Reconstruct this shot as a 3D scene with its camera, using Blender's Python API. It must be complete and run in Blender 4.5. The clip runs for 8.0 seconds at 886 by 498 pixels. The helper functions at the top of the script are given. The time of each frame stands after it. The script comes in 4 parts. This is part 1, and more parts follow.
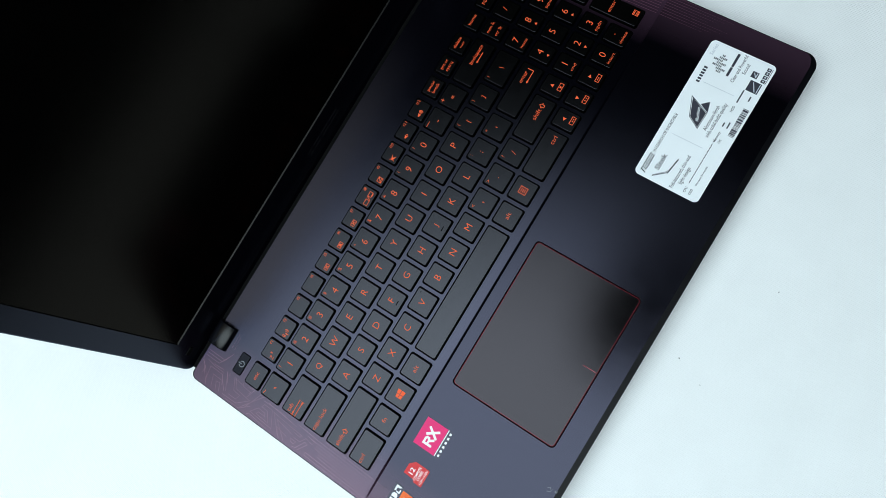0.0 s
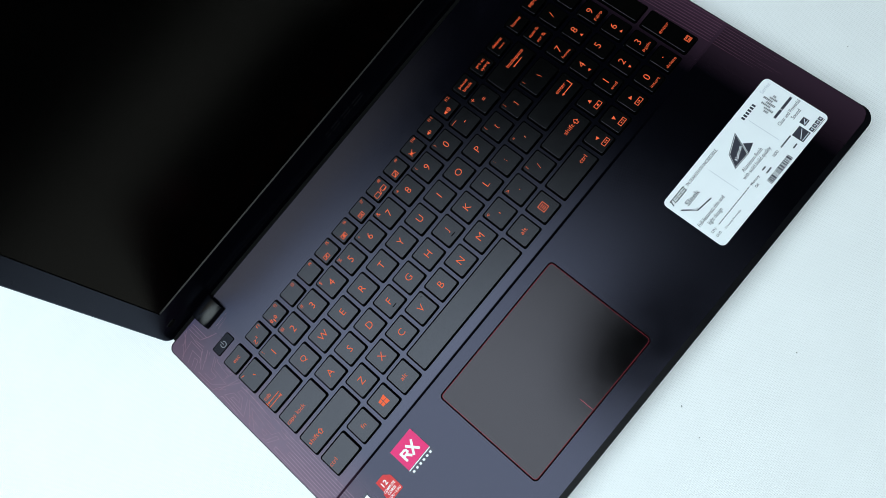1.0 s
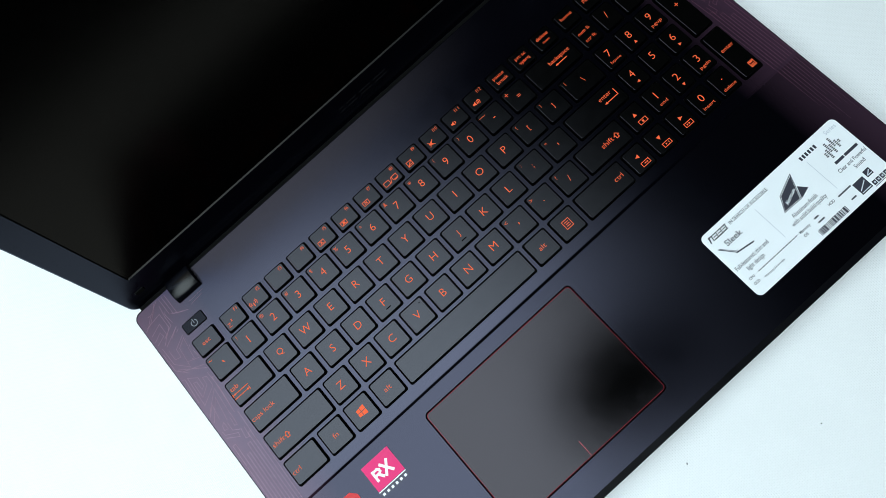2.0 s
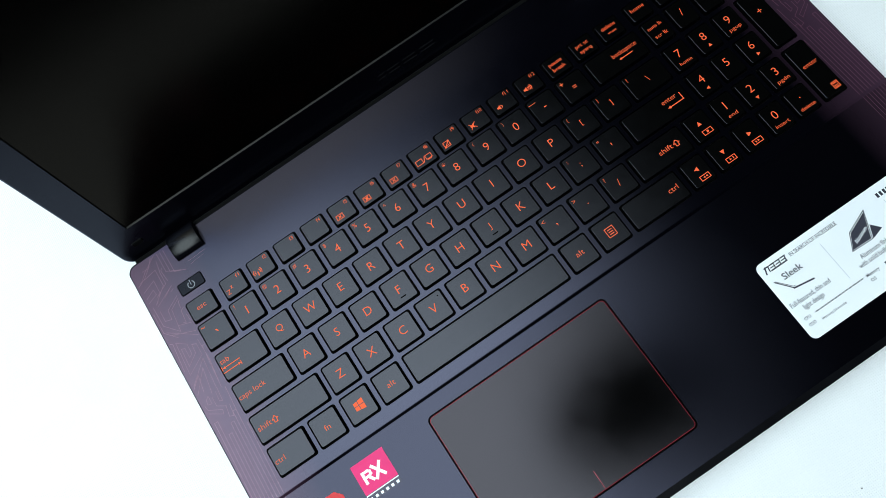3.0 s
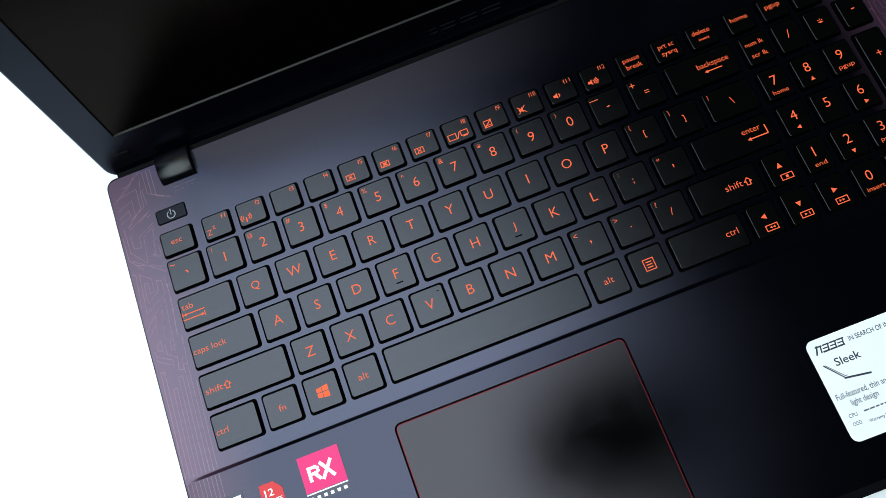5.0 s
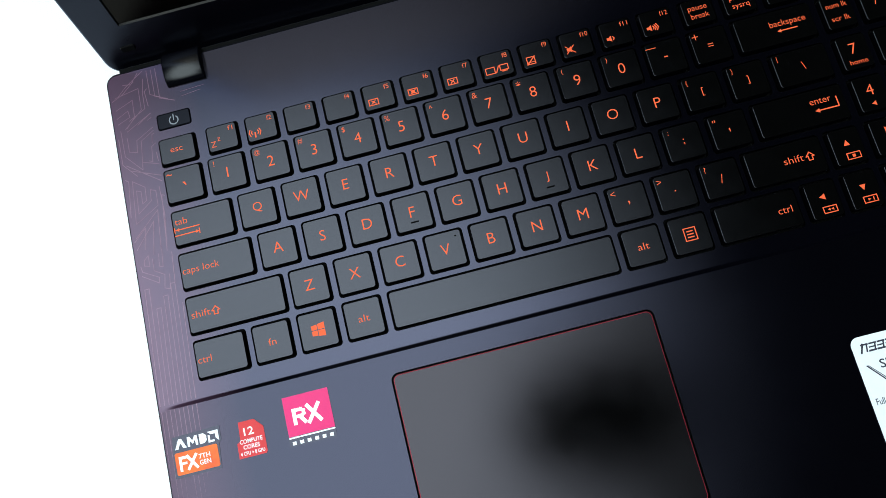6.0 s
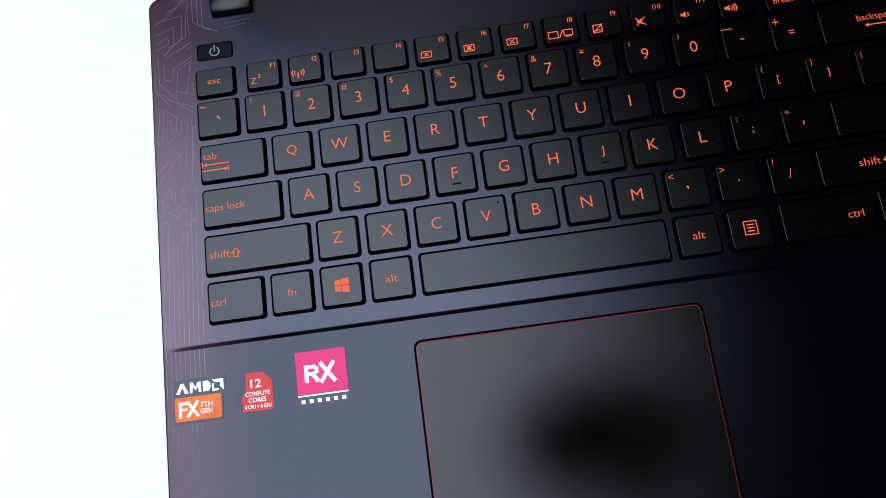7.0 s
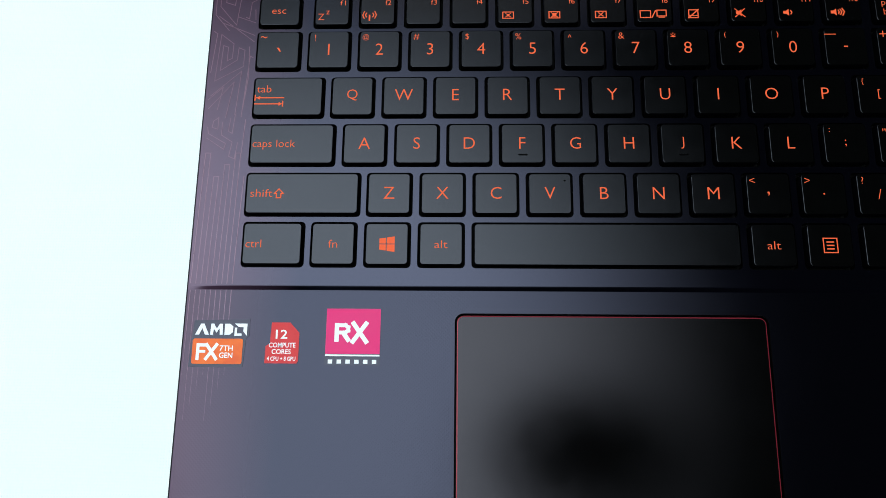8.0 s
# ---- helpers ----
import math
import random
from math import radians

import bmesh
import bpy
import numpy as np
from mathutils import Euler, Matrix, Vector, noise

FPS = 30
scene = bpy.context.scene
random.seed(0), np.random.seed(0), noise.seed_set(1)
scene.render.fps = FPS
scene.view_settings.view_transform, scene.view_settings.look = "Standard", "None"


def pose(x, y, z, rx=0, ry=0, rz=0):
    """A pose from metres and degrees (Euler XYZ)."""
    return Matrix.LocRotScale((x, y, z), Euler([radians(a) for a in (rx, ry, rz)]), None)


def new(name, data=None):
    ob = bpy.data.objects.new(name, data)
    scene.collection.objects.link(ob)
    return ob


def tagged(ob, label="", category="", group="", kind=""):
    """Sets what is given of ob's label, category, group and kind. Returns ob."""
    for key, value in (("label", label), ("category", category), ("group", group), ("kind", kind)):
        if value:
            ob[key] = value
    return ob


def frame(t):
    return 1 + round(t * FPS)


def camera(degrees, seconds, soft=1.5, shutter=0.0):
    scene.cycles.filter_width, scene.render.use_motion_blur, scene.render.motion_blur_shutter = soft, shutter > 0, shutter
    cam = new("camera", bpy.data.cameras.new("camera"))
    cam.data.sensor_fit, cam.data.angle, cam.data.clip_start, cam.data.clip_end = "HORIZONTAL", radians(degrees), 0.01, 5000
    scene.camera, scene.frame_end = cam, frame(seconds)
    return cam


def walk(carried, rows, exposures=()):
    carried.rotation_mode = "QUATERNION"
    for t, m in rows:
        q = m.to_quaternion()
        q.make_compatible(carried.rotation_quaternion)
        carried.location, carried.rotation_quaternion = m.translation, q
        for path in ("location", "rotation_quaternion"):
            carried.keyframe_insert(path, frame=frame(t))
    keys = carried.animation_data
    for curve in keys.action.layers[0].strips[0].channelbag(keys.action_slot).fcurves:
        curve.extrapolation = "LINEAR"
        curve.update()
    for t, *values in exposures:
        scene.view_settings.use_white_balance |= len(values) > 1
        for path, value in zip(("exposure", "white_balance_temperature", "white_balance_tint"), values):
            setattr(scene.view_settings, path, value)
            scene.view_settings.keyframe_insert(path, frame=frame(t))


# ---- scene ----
# One laptop on a white cloth. Millimetres for the laptop (x along it, y towards its lid), metres for the room.
cam = camera(67.0, 8.0, soft=0.75)
walk(cam, [
    (0, pose(0.0970, -0.1420, 0.4472, 9.02, 11.86, -58.01)),
    (0.5, pose(0.1002, -0.1420, 0.4401, 9.42, 12.12, -53.82)),
    (1, pose(0.0974, -0.1323, 0.4265, 10.86, 10.63, -49.62)),
    (1.5, pose(0.0993, -0.1201, 0.4089, 11.01, 9.04, -45.64)),
    (3, pose(0.0837, -0.1010, 0.3592, 12.89, 6.96, -33.80)),
    (3.5, pose(0.0891, -0.0981, 0.3500, 12.98, 7.04, -30.28)),
    (4, pose(0.0917, -0.0927, 0.3431, 13.06, 6.75, -26.83)),
    (5.3, pose(0.0839, -0.0876, 0.3082, 12.63, 4.56, -18.84)),
    (5.5, pose(0.0788, -0.0883, 0.3017, 12.49, 3.86, -17.54)),
    (6, pose(0.0767, -0.0900, 0.2908, 10.64, 4.03, -14.00)),
    (6.5, pose(0.0710, -0.0949, 0.2836, 11.44, 3.61, -11.37)),
    (7, pose(0.0623, -0.1012, 0.2713, 11.88, 3.59, -7.47)),
    (7.5, pose(0.0578, -0.1068, 0.2613, 12.75, 4.07, -5.36)),
    (8, pose(0.0418, -0.1069, 0.2539, 12.13, 1.82, 0.62))
], [(0, 0.1), (1.5, 0.17), (3, 0.32), (4, 0.36), (5.5, 0.46), (7, 0.28), (8, 0.12)])

# ---- light ----
world = bpy.data.worlds.new("room_air")
world.use_nodes = True
world.node_tree.nodes["Background"].inputs[0].default_value = (0.02, 0.022, 0.026, 1)
world.node_tree.nodes["Background"].inputs[1].default_value = 0.3
scene.world = world
lamp_data = bpy.data.lights.new("ceiling_panel_light", "AREA")
LAMP_AT, LAMP_R = (-0.44, -0.05, 1.36), 1.10
lamp_data.shape, lamp_data.size = "DISK", 2 * LAMP_R
lamp_data.energy, lamp_data.color = 68, (0.80, 0.95, 1.0)


def softbox_falloff(data):
    """A softbox burns brightest at its middle and fades out to its rim."""
    data.use_nodes = True
    nt = data.node_tree
    glow, where, middle, span, fade = nt.nodes["Emission"], nt.nodes.new("ShaderNodeNewGeometry"), nt.nodes.new("ShaderNodeVectorMath"), nt.nodes.new("ShaderNodeVectorMath"), nt.nodes.new("ShaderNodeValToRGB")
    middle.operation, span.operation = "SUBTRACT", "LENGTH"
    middle.inputs[1].default_value = (0.5, 0.5, 0.0)
    nt.links.new(where.outputs["Parametric"], middle.inputs[0])
    nt.links.new(middle.outputs[0], span.inputs[0])
    nt.links.new(span.outputs["Value"], fade.inputs[0])
    fade.color_ramp.elements[0].position, fade.color_ramp.elements[1].position = 0.20, 0.5
    fade.color_ramp.elements[0].color, fade.color_ramp.elements[1].color = (1, 1, 1, 1), (0, 0, 0, 1)
    for place, share in ((0.28, 0.80), (0.33, 0.58), (0.37, 0.38), (0.41, 0.21), (0.46, 0.06)):
        fade.color_ramp.elements.new(place).color = (share, share, share, 1)
    nt.links.new(fade.outputs[0], glow.inputs["Strength"])


softbox_falloff(lamp_data)
lamp = new("ceiling_panel_light", lamp_data)
lamp.matrix_world = pose(*LAMP_AT)

# ---- materials ----
MM = 0.001
mats = {}


def mat(name, color, rough=0.5, metal=0.0, spec=0.5, noise_scale=400.0, vary=0.15, bump=0.0, bump_scale=900.0, emit=None, strength=0.0, tone=None, sheen=(1, 1, 1)):
    """A procedural surface: two scales of colour and gloss variation, and fine relief."""
    m = bpy.data.materials.new(name)
    m.use_nodes = True
    nt = m.node_tree
    b = nt.nodes["Principled BSDF"]
    b.inputs["Metallic"].default_value = metal
    b.inputs["Specular IOR Level"].default_value = spec
    b.inputs["Specular Tint"].default_value = (*sheen, 1)
    tc = nt.nodes.new("ShaderNodeTexCoord")
    fine, wide = nt.nodes.new("ShaderNodeTexNoise"), nt.nodes.new("ShaderNodeTexNoise")
    fine.inputs["Scale"].default_value, wide.inputs["Scale"].default_value = noise_scale, noise_scale / 25
    fine.inputs["Detail"].default_value = wide.inputs["Detail"].default_value = 4
    both = nt.nodes.new("ShaderNodeMath")
    both.operation = "ADD"
    for n, k in ((fine, 0), (wide, 1)):
        nt.links.new(tc.outputs["Object"], n.inputs["Vector"])
        nt.links.new(n.outputs["Fac"], both.inputs[k])
    ramp = nt.nodes.new("ShaderNodeMapRange")
    ramp.inputs["From Min"].default_value, ramp.inputs["From Max"].default_value = 0.6, 1.4
    nt.links.new(both.outputs[0], ramp.inputs["Value"])
    mix = nt.nodes.new("ShaderNodeMix")
    mix.data_type = "RGBA"
    mix.inputs["A"].default_value = (*[c * (1 - vary) for c in color], 1)
    mix.inputs["B"].default_value = (*[min(1, c * (1 + vary)) for c in (tone or color)], 1)
    nt.links.new(ramp.outputs[0], mix.inputs["Factor"])
    nt.links.new(mix.outputs["Result"], b.inputs["Base Color"])
    gloss = nt.nodes.new("ShaderNodeMapRange")
    gloss.inputs["From Min"].default_value, gloss.inputs["From Max"].default_value = 0.6, 1.4
    gloss.inputs["To Min"].default_value, gloss.inputs["To Max"].default_value = rough * 0.86, min(1, rough * 1.14)
    nt.links.new(both.outputs[0], gloss.inputs["Value"])
    nt.links.new(gloss.outputs[0], b.inputs["Roughness"])
    if bump:
        tex = nt.nodes.new("ShaderNodeTexNoise")
        tex.inputs["Scale"].default_value = bump_scale
        nt.links.new(tc.outputs["Object"], tex.inputs["Vector"])
        bp = nt.nodes.new("ShaderNodeBump")
        bp.inputs["Strength"].default_value, bp.inputs["Distance"].default_value = bump, 0.0002
        nt.links.new(tex.outputs["Fac"], bp.inputs["Height"])
        nt.links.new(bp.outputs[0], b.inputs["Normal"])
    if emit:
        b.inputs["Emission Color"].default_value, b.inputs["Emission Strength"].default_value = (*emit, 1), strength
    mats[name] = m
    return m


def satin(m, spec):
    """Swaps the surface for matt paint under a clear satin film with a tight lobe: black stays black beside a reflected lamp."""
    nt = m.node_tree
    b = nt.nodes["Principled BSDF"]
    paint, film, edge, mix = (nt.nodes.new("ShaderNode" + k) for k in ("BsdfDiffuse", "BsdfAnisotropic", "Fresnel", "MixShader"))
    film.distribution = "BECKMANN"
    root = math.sqrt(0.08 * spec)
    edge.inputs["IOR"].default_value = (1 + root) / (1 - root)
    film.inputs["Color"].default_value = b.inputs["Specular Tint"].default_value
    for source, target in (("Base Color", paint.inputs["Color"]), ("Specular Tint", film.inputs["Color"]), ("Roughness", film.inputs["Roughness"])):
        for link in b.inputs[source].links:
            nt.links.new(link.from_socket, target)
    for link in b.inputs["Normal"].links:
        for n in (paint, film, edge):
            nt.links.new(link.from_socket, n.inputs["Normal"])
    nt.links.new(edge.outputs[0], mix.inputs[0])
    nt.links.new(paint.outputs[0], mix.inputs[1])
    nt.links.new(film.outputs[0], mix.inputs[2])
    nt.links.new(mix.outputs[0], nt.nodes["Material Output"].inputs["Surface"])
    nt.nodes.remove(b)
    return m


def dots(m, size, strength, distance, slant=0.0):
    """A fine woven relief: two crossed waves of the given size in metres."""
    nt = m.node_tree
    tc = nt.nodes.new("ShaderNodeTexCoord")
    turn = nt.nodes.new("ShaderNodeMapping")
    turn.inputs["Rotation"].default_value = (0, 0, radians(slant))
    nt.links.new(tc.outputs["Object"], turn.inputs["Vector"])
    waves = []
    for axis in ("X", "Y"):
        w = nt.nodes.new("ShaderNodeTexWave")
        w.bands_direction = axis
        w.inputs["Scale"].default_value = 0.314 / size
        w.inputs["Distortion"].default_value = 0.4
        nt.links.new(turn.outputs[0], w.inputs["Vector"])
        waves.append(w)
    mul = nt.nodes.new("ShaderNodeMath")
    mul.operation = "MULTIPLY"
    nt.links.new(waves[0].outputs["Fac"], mul.inputs[0])
    nt.links.new(waves[1].outputs["Fac"], mul.inputs[1])
    bp = nt.nodes.new("ShaderNodeBump")
    bp.inputs["Strength"].default_value, bp.inputs["Distance"].default_value = strength, distance
    nt.links.new(mul.outputs[0], bp.inputs["Height"])
    nt.links.new(bp.outputs[0], nt.nodes["Principled BSDF"].inputs["Normal"])
    return m


def tint_and_lift_sides(m, inner, outer, x0, x1, width, sheen_in=(0.70, 0.70, 1.0), sheen_out=(1.0, 0.76, 1.0)):
    """Anodised middle tone running to wine sides, brightened there in place of reflected light."""
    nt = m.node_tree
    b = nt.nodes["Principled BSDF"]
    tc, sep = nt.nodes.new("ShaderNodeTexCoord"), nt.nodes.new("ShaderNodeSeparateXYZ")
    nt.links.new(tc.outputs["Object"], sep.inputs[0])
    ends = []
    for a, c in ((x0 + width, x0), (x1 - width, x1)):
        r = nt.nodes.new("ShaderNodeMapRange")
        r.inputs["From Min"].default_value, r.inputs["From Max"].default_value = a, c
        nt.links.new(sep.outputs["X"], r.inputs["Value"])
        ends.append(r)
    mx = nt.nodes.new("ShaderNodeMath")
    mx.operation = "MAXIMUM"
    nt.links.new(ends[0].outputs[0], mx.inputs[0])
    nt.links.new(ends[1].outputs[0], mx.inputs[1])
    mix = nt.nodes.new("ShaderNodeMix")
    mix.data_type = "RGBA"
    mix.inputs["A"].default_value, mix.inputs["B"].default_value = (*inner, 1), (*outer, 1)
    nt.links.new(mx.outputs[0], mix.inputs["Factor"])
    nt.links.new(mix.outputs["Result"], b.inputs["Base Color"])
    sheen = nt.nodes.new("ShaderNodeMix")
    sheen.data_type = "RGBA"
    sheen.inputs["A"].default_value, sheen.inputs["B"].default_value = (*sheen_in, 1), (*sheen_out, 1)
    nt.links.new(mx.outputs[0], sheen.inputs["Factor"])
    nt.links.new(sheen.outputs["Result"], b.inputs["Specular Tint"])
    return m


LEFT, RIGHT, FRONT, BACK = -56.1, 325.9, -171.0, 76.0
# outer tones: wine anodising plus the sides' brighter reflection painted in
deck_metal = tint_and_lift_sides(mat("anodised_deck", (0.006, 0.006, 0.009), 0.19, 0.0, 0.36, 2500), (0.001, 0.001, 0.002), (0.046, 0.023, 0.040), LEFT * MM, RIGHT * MM, 0.04)
palm_metal = dots(tint_and_lift_sides(mat("palm_rest_textured", (0.006, 0.006, 0.008), 0.215, 0.0, 0.37, 2500), (0.001, 0.001, 0.0018), (0.034, 0.018, 0.030), LEFT * MM, RIGHT * MM, 0.035), 0.0009, 0.17, 0.00005, 45.0)
pattern_line = mat("pink_etched_line", (0.075, 0.026, 0.045), 0.3, 0.0, 0.75, 3000, 0.25, sheen=(1.0, 0.74, 0.9))
key_top = mat("key_plastic", (0.0012, 0.0012, 0.0012), 0.235, 0.0, 0.25, 3000, 0.2, 0.05, 6000, sheen=(0.86, 0.86, 1.0))
key_side = mat("key_skirt_black", (0.0006, 0.0006, 0.0008), 0.5, 0.0, 0.03, 2000)
well_black = mat("key_well_black", (0.001, 0.001, 0.001), 0.8, 0.0, 0.05, 2000)
edge_black = mat("chassis_edge_black", (0.003, 0.003, 0.004), 0.4, 0.0, 0.3, 1500)
body_black = mat("chassis_underside_black", (0.012, 0.012, 0.014), 0.6, 0.0, 0.3, 1500, 0.2, 0.2)
glow_red = mat("backlit_legend_red", (0.22, 0.048, 0.026), 0.6, 0, 0.12, 3000, 0.1, emit=(1.0, 0.125, 0.03), strength=0.6)
pad_black = mat("touchpad_satin", (0.001, 0.001, 0.001), 0.18, 0.0, 0.22, 2500, 0.15, 0.03, 5000, sheen=(0.97, 0.88, 1.0))
trim_red = mat("red_bevel_trim", (0.25, 0.02, 0.034), 0.35, 0.3, 0.4, 3000)
bezel_black = mat("bezel_black", (0.001, 0.001, 0.002), 0.30, 0.0, 0.42, 1800, 0.2, 0.10, 4000, sheen=(0.72, 0.78, 1.0))
bezel_bevel = mat("bezel_inner_bevel", (0.005, 0.005, 0.005), 0.4, 0.0, 0.22, 1800)
screen_gloss = mat("screen_glass_off", (0.0005, 0.0005, 0.0005), 0.21, 0.0, 0.13, 300, 0.2, sheen=(1.0, 0.88, 0.76))
hinge_black = mat("hinge_gloss_black", (0.002, 0.002, 0.003), 0.25, 0.0, 0.2, 1500)
logo_dark = mat("dark_chrome_mark", (0.02, 0.02, 0.022), 0.3, 0.6, 0.4, 2000)
power_black = mat("power_key_brushed", (0.002, 0.002, 0.003), 0.16, 0.0, 0.10, 2500, sheen=(0.75, 0.78, 1.0))
power_white = mat("grey_power_mark", (0.14, 0.15, 0.17), 0.5)
white_print = mat("white_print", (0.82, 0.84, 0.86), 0.5, 0, 0.3, 3000, 0.04)
label_white = mat("label_paper_white", (0.80, 0.83, 0.86), 0.42, 0, 0.35, 1500, 0.03)
ink_dark = mat("label_ink_dark", (0.03, 0.03, 0.045), 0.6, 0, 0.3, 3000)
ink_grey = mat("label_ink_grey", (0.08, 0.083, 0.10), 0.6, 0, 0.3, 3000)
line_grey = mat("label_rule_grey", (0.55, 0.58, 0.64), 0.6, 0, 0.3, 3000)
magenta = mat("sticker_magenta", (0.70, 0.006, 0.14), 0.4, 0, 0.2, 2000, 0.05)
sticker_red = mat("sticker_red", (0.58, 0.014, 0.018), 0.4, 0, 0.2, 2000, 0.08)
sticker_orange = mat("sticker_orange", (0.68, 0.035, 0.006), 0.4, 0, 0.2, 160, 0.12, tone=(0.80, 0.16, 0.012))
sticker_clear = mat("sticker_film_grey", (0.006, 0.006, 0.008), 0.25, 0, 0.34, 2000, sheen=(0.8, 0.78, 1.0))
cloth = dots(mat("white_table_cloth", (0.80, 0.81, 0.82), 0.85, 0, 0.2, 900, 0.03), 0.0011, 0.26, 0.0003)
for film, spec in ((deck_metal, 0.44), (palm_metal, 0.35), (key_top, 0.31), (key_side, 0.03), (well_black, 0.05), (edge_black, 0.3), (pad_black, 0.25), (bezel_black, 0.34), (screen_gloss, 0.10), (hinge_black, 0.2), (power_black, 0.10), (sticker_clear, 0.34)):
    satin(film, spec)
wall_paint = mat("dim_room_paint", (0.04, 0.04, 0.045), 0.8, 0, 0.3, 30, 0.1, 0.1, 60)
floor_wood = mat("dark_floor_boards", (0.05, 0.034, 0.024), 0.55, 0, 0.4, 20, 0.3, 0.1, 40)
wood = mat("table_wood", (0.22, 0.14, 0.08), 0.5, 0, 0.4, 40, 0.25, 0.1, 80)
lamp_shell = mat("softbox_shell_black", (0.008, 0.008, 0.008), 0.6, 0, 0.3, 200)

# ---- building helpers ----


def part(name, bm, material, parent, label="", smooth=False):
    me = bpy.data.meshes.new(name)
    bm.to_mesh(me)
    bm.free()
    for m in material if isinstance(material, (list, tuple)) else (material,):
        me.materials.append(m)
    if smooth:
        for p in me.polygons:
            p.use_smooth = True
    ob = new(name, me)
    ob.parent = parent
    if label:
        tagged(ob, label)
    return ob


def empty(name, label, category, kind="", group=""):
    ob = new(name)
    ob.empty_display_size = 0.02
    return tagged(ob, label, category, group, kind)


def rounded(x0, y0, x1, y1, r, seg=4):
    """Corner points of a rounded rectangle, counter-clockwise; r one radius or four (bl, br, tr, tl)."""
    rs = r if isinstance(r, (list, tuple)) else (r,) * 4
    pts = []
    for (cx, cy, a), q in zip(((x0, y0, 180), (x1, y0, 270), (x1, y1, 0), (x0, y1, 90)), rs):
        ox, oy = cx + (q if cx == x0 else -q), cy + (q if cy == y0 else -q)
        for k in range(seg + 1):
            w = radians(a + 90 * k / seg)
            pts.append((ox + q * math.cos(w), oy + q * math.sin(w)))
    return pts


def loop(bm, pts, z, scale=MM):
    return [bm.verts.new((x * scale, y * scale, z * scale)) for x, y in pts]


def bridge(bm, a, b, index=0):
    for k in range(len(a)):
        n = (k + 1) % len(a)
        bm.faces.new((a[k], a[n], b[n], b[k])).material_index = index


def lathe_stack(levels, close=True, indices=None):
    """A solid from stacked loops of equal count, listed from the bottom: (points, z)."""
    bm = bmesh.new()
    rings = [loop(bm, pts, z) for pts, z in levels]
    for k in range(len(rings) - 1):
        bridge(bm, rings[k], rings[k + 1], indices[k] if indices else 0)
    if close:
        bm.faces.new(list(reversed(rings[0])))
        bm.faces.new(rings[-1]).material_index = indices[-1] if indices else 0
    return bm


def plate_with_holes(outline, holes, z, depth):
    """A flat sheet with real openings whose walls go down by depth."""
    bm = bmesh.new()
    edges, walls = [], []
    for k, pts in enumerate([outline] + holes):
        vs = loop(bm, pts, z)
        edges += [bm.edges.new((vs[i], vs[(i + 1) % len(vs)])) for i in range(len(vs))]
        if k:
            walls.append((vs, pts))
    bmesh.ops.triangle_fill(bm, use_beauty=True, use_dissolve=False, edges=edges, normal=(0, 0, 1))
    for f in bm.faces:
        if f.normal.z < 0:
            f.normal_flip()
    for vs, pts in walls:
        low = loop(bm, pts, z - depth)
        bridge(bm, vs, low, 1)
    return bm


lifts = [0]


def strip(bm, pts, width, z, closed=False):
    """A thin printed or inlaid line through 2D points, as quads."""
    n = len(pts)
    for k in range(n if closed else n - 1):
        (ax, ay), (bx, by) = pts[k], pts[(k + 1) % n]
        d = math.hypot(bx - ax, by - ay)
        if d < 1e-6:
            continue
        ux, uy = (bx - ax) / d * width / 2, (by - ay) / d * width / 2
        q = [(ax - ux - uy, ay - uy + ux), (ax - ux + uy, ay - uy - ux), (bx + ux + uy, by + uy - ux), (bx + ux - uy, by + uy + ux)]
        lifts[0] = (lifts[0] + 1) % 11
        bm.faces.new(loop(bm, q, z + 0.005 * lifts[0]))


def poly(bm, pts, z):
    bm.faces.new(loop(bm, pts, z))


def rect(bm, cx, cy, w, h, z):
    poly(bm, [(cx - w / 2, cy - h / 2), (cx + w / 2, cy - h / 2), (cx + w / 2, cy + h / 2), (cx - w / 2, cy + h / 2)], z)


def box(bm, x0, y0, z0, x1, y1, z1, bevel=0.0):
    """A box in metres, with bevelled edges where asked for."""
    r = bmesh.ops.create_cube(bm, size=1, matrix=Matrix.Translation(((x0 + x1) / 2, (y0 + y1) / 2, (z0 + z1) / 2)) @ Matrix.Diagonal((x1 - x0, y1 - y0, z1 - z0, 1)))
    if bevel:
        bmesh.ops.bevel(bm, geom=list({e for v in r["verts"] for e in v.link_edges}), offset=bevel, segments=3, affect="EDGES", profile=0.5)


glyphs = {}


def type_all(words):
    """Sets every word once in the built-in font and keeps its flat outline."""
    made = []
    for w in sorted(words):
        c = bpy.data.curves.new("type", "FONT")
        c.body, c.size, c.resolution_u, c.dimensions, c.fill_mode, c.offset = w, 1.0, 3, "2D", "FRONT", (0.012 if w in LABEL_WORDS else -0.008)
        made.append((w, new("type", c)))
    deps = bpy.context.evaluated_depsgraph_get()
    for w, ob in made:
        me = ob.evaluated_get(deps).to_mesh()
        vs = [(v.co.x, v.co.y) for v in me.vertices]
        glyphs[w] = (vs, [tuple(p.vertices) for p in me.polygons])
    for w, ob in made:
        c = ob.data
        bpy.data.objects.remove(ob)
        bpy.data.curves.remove(c)


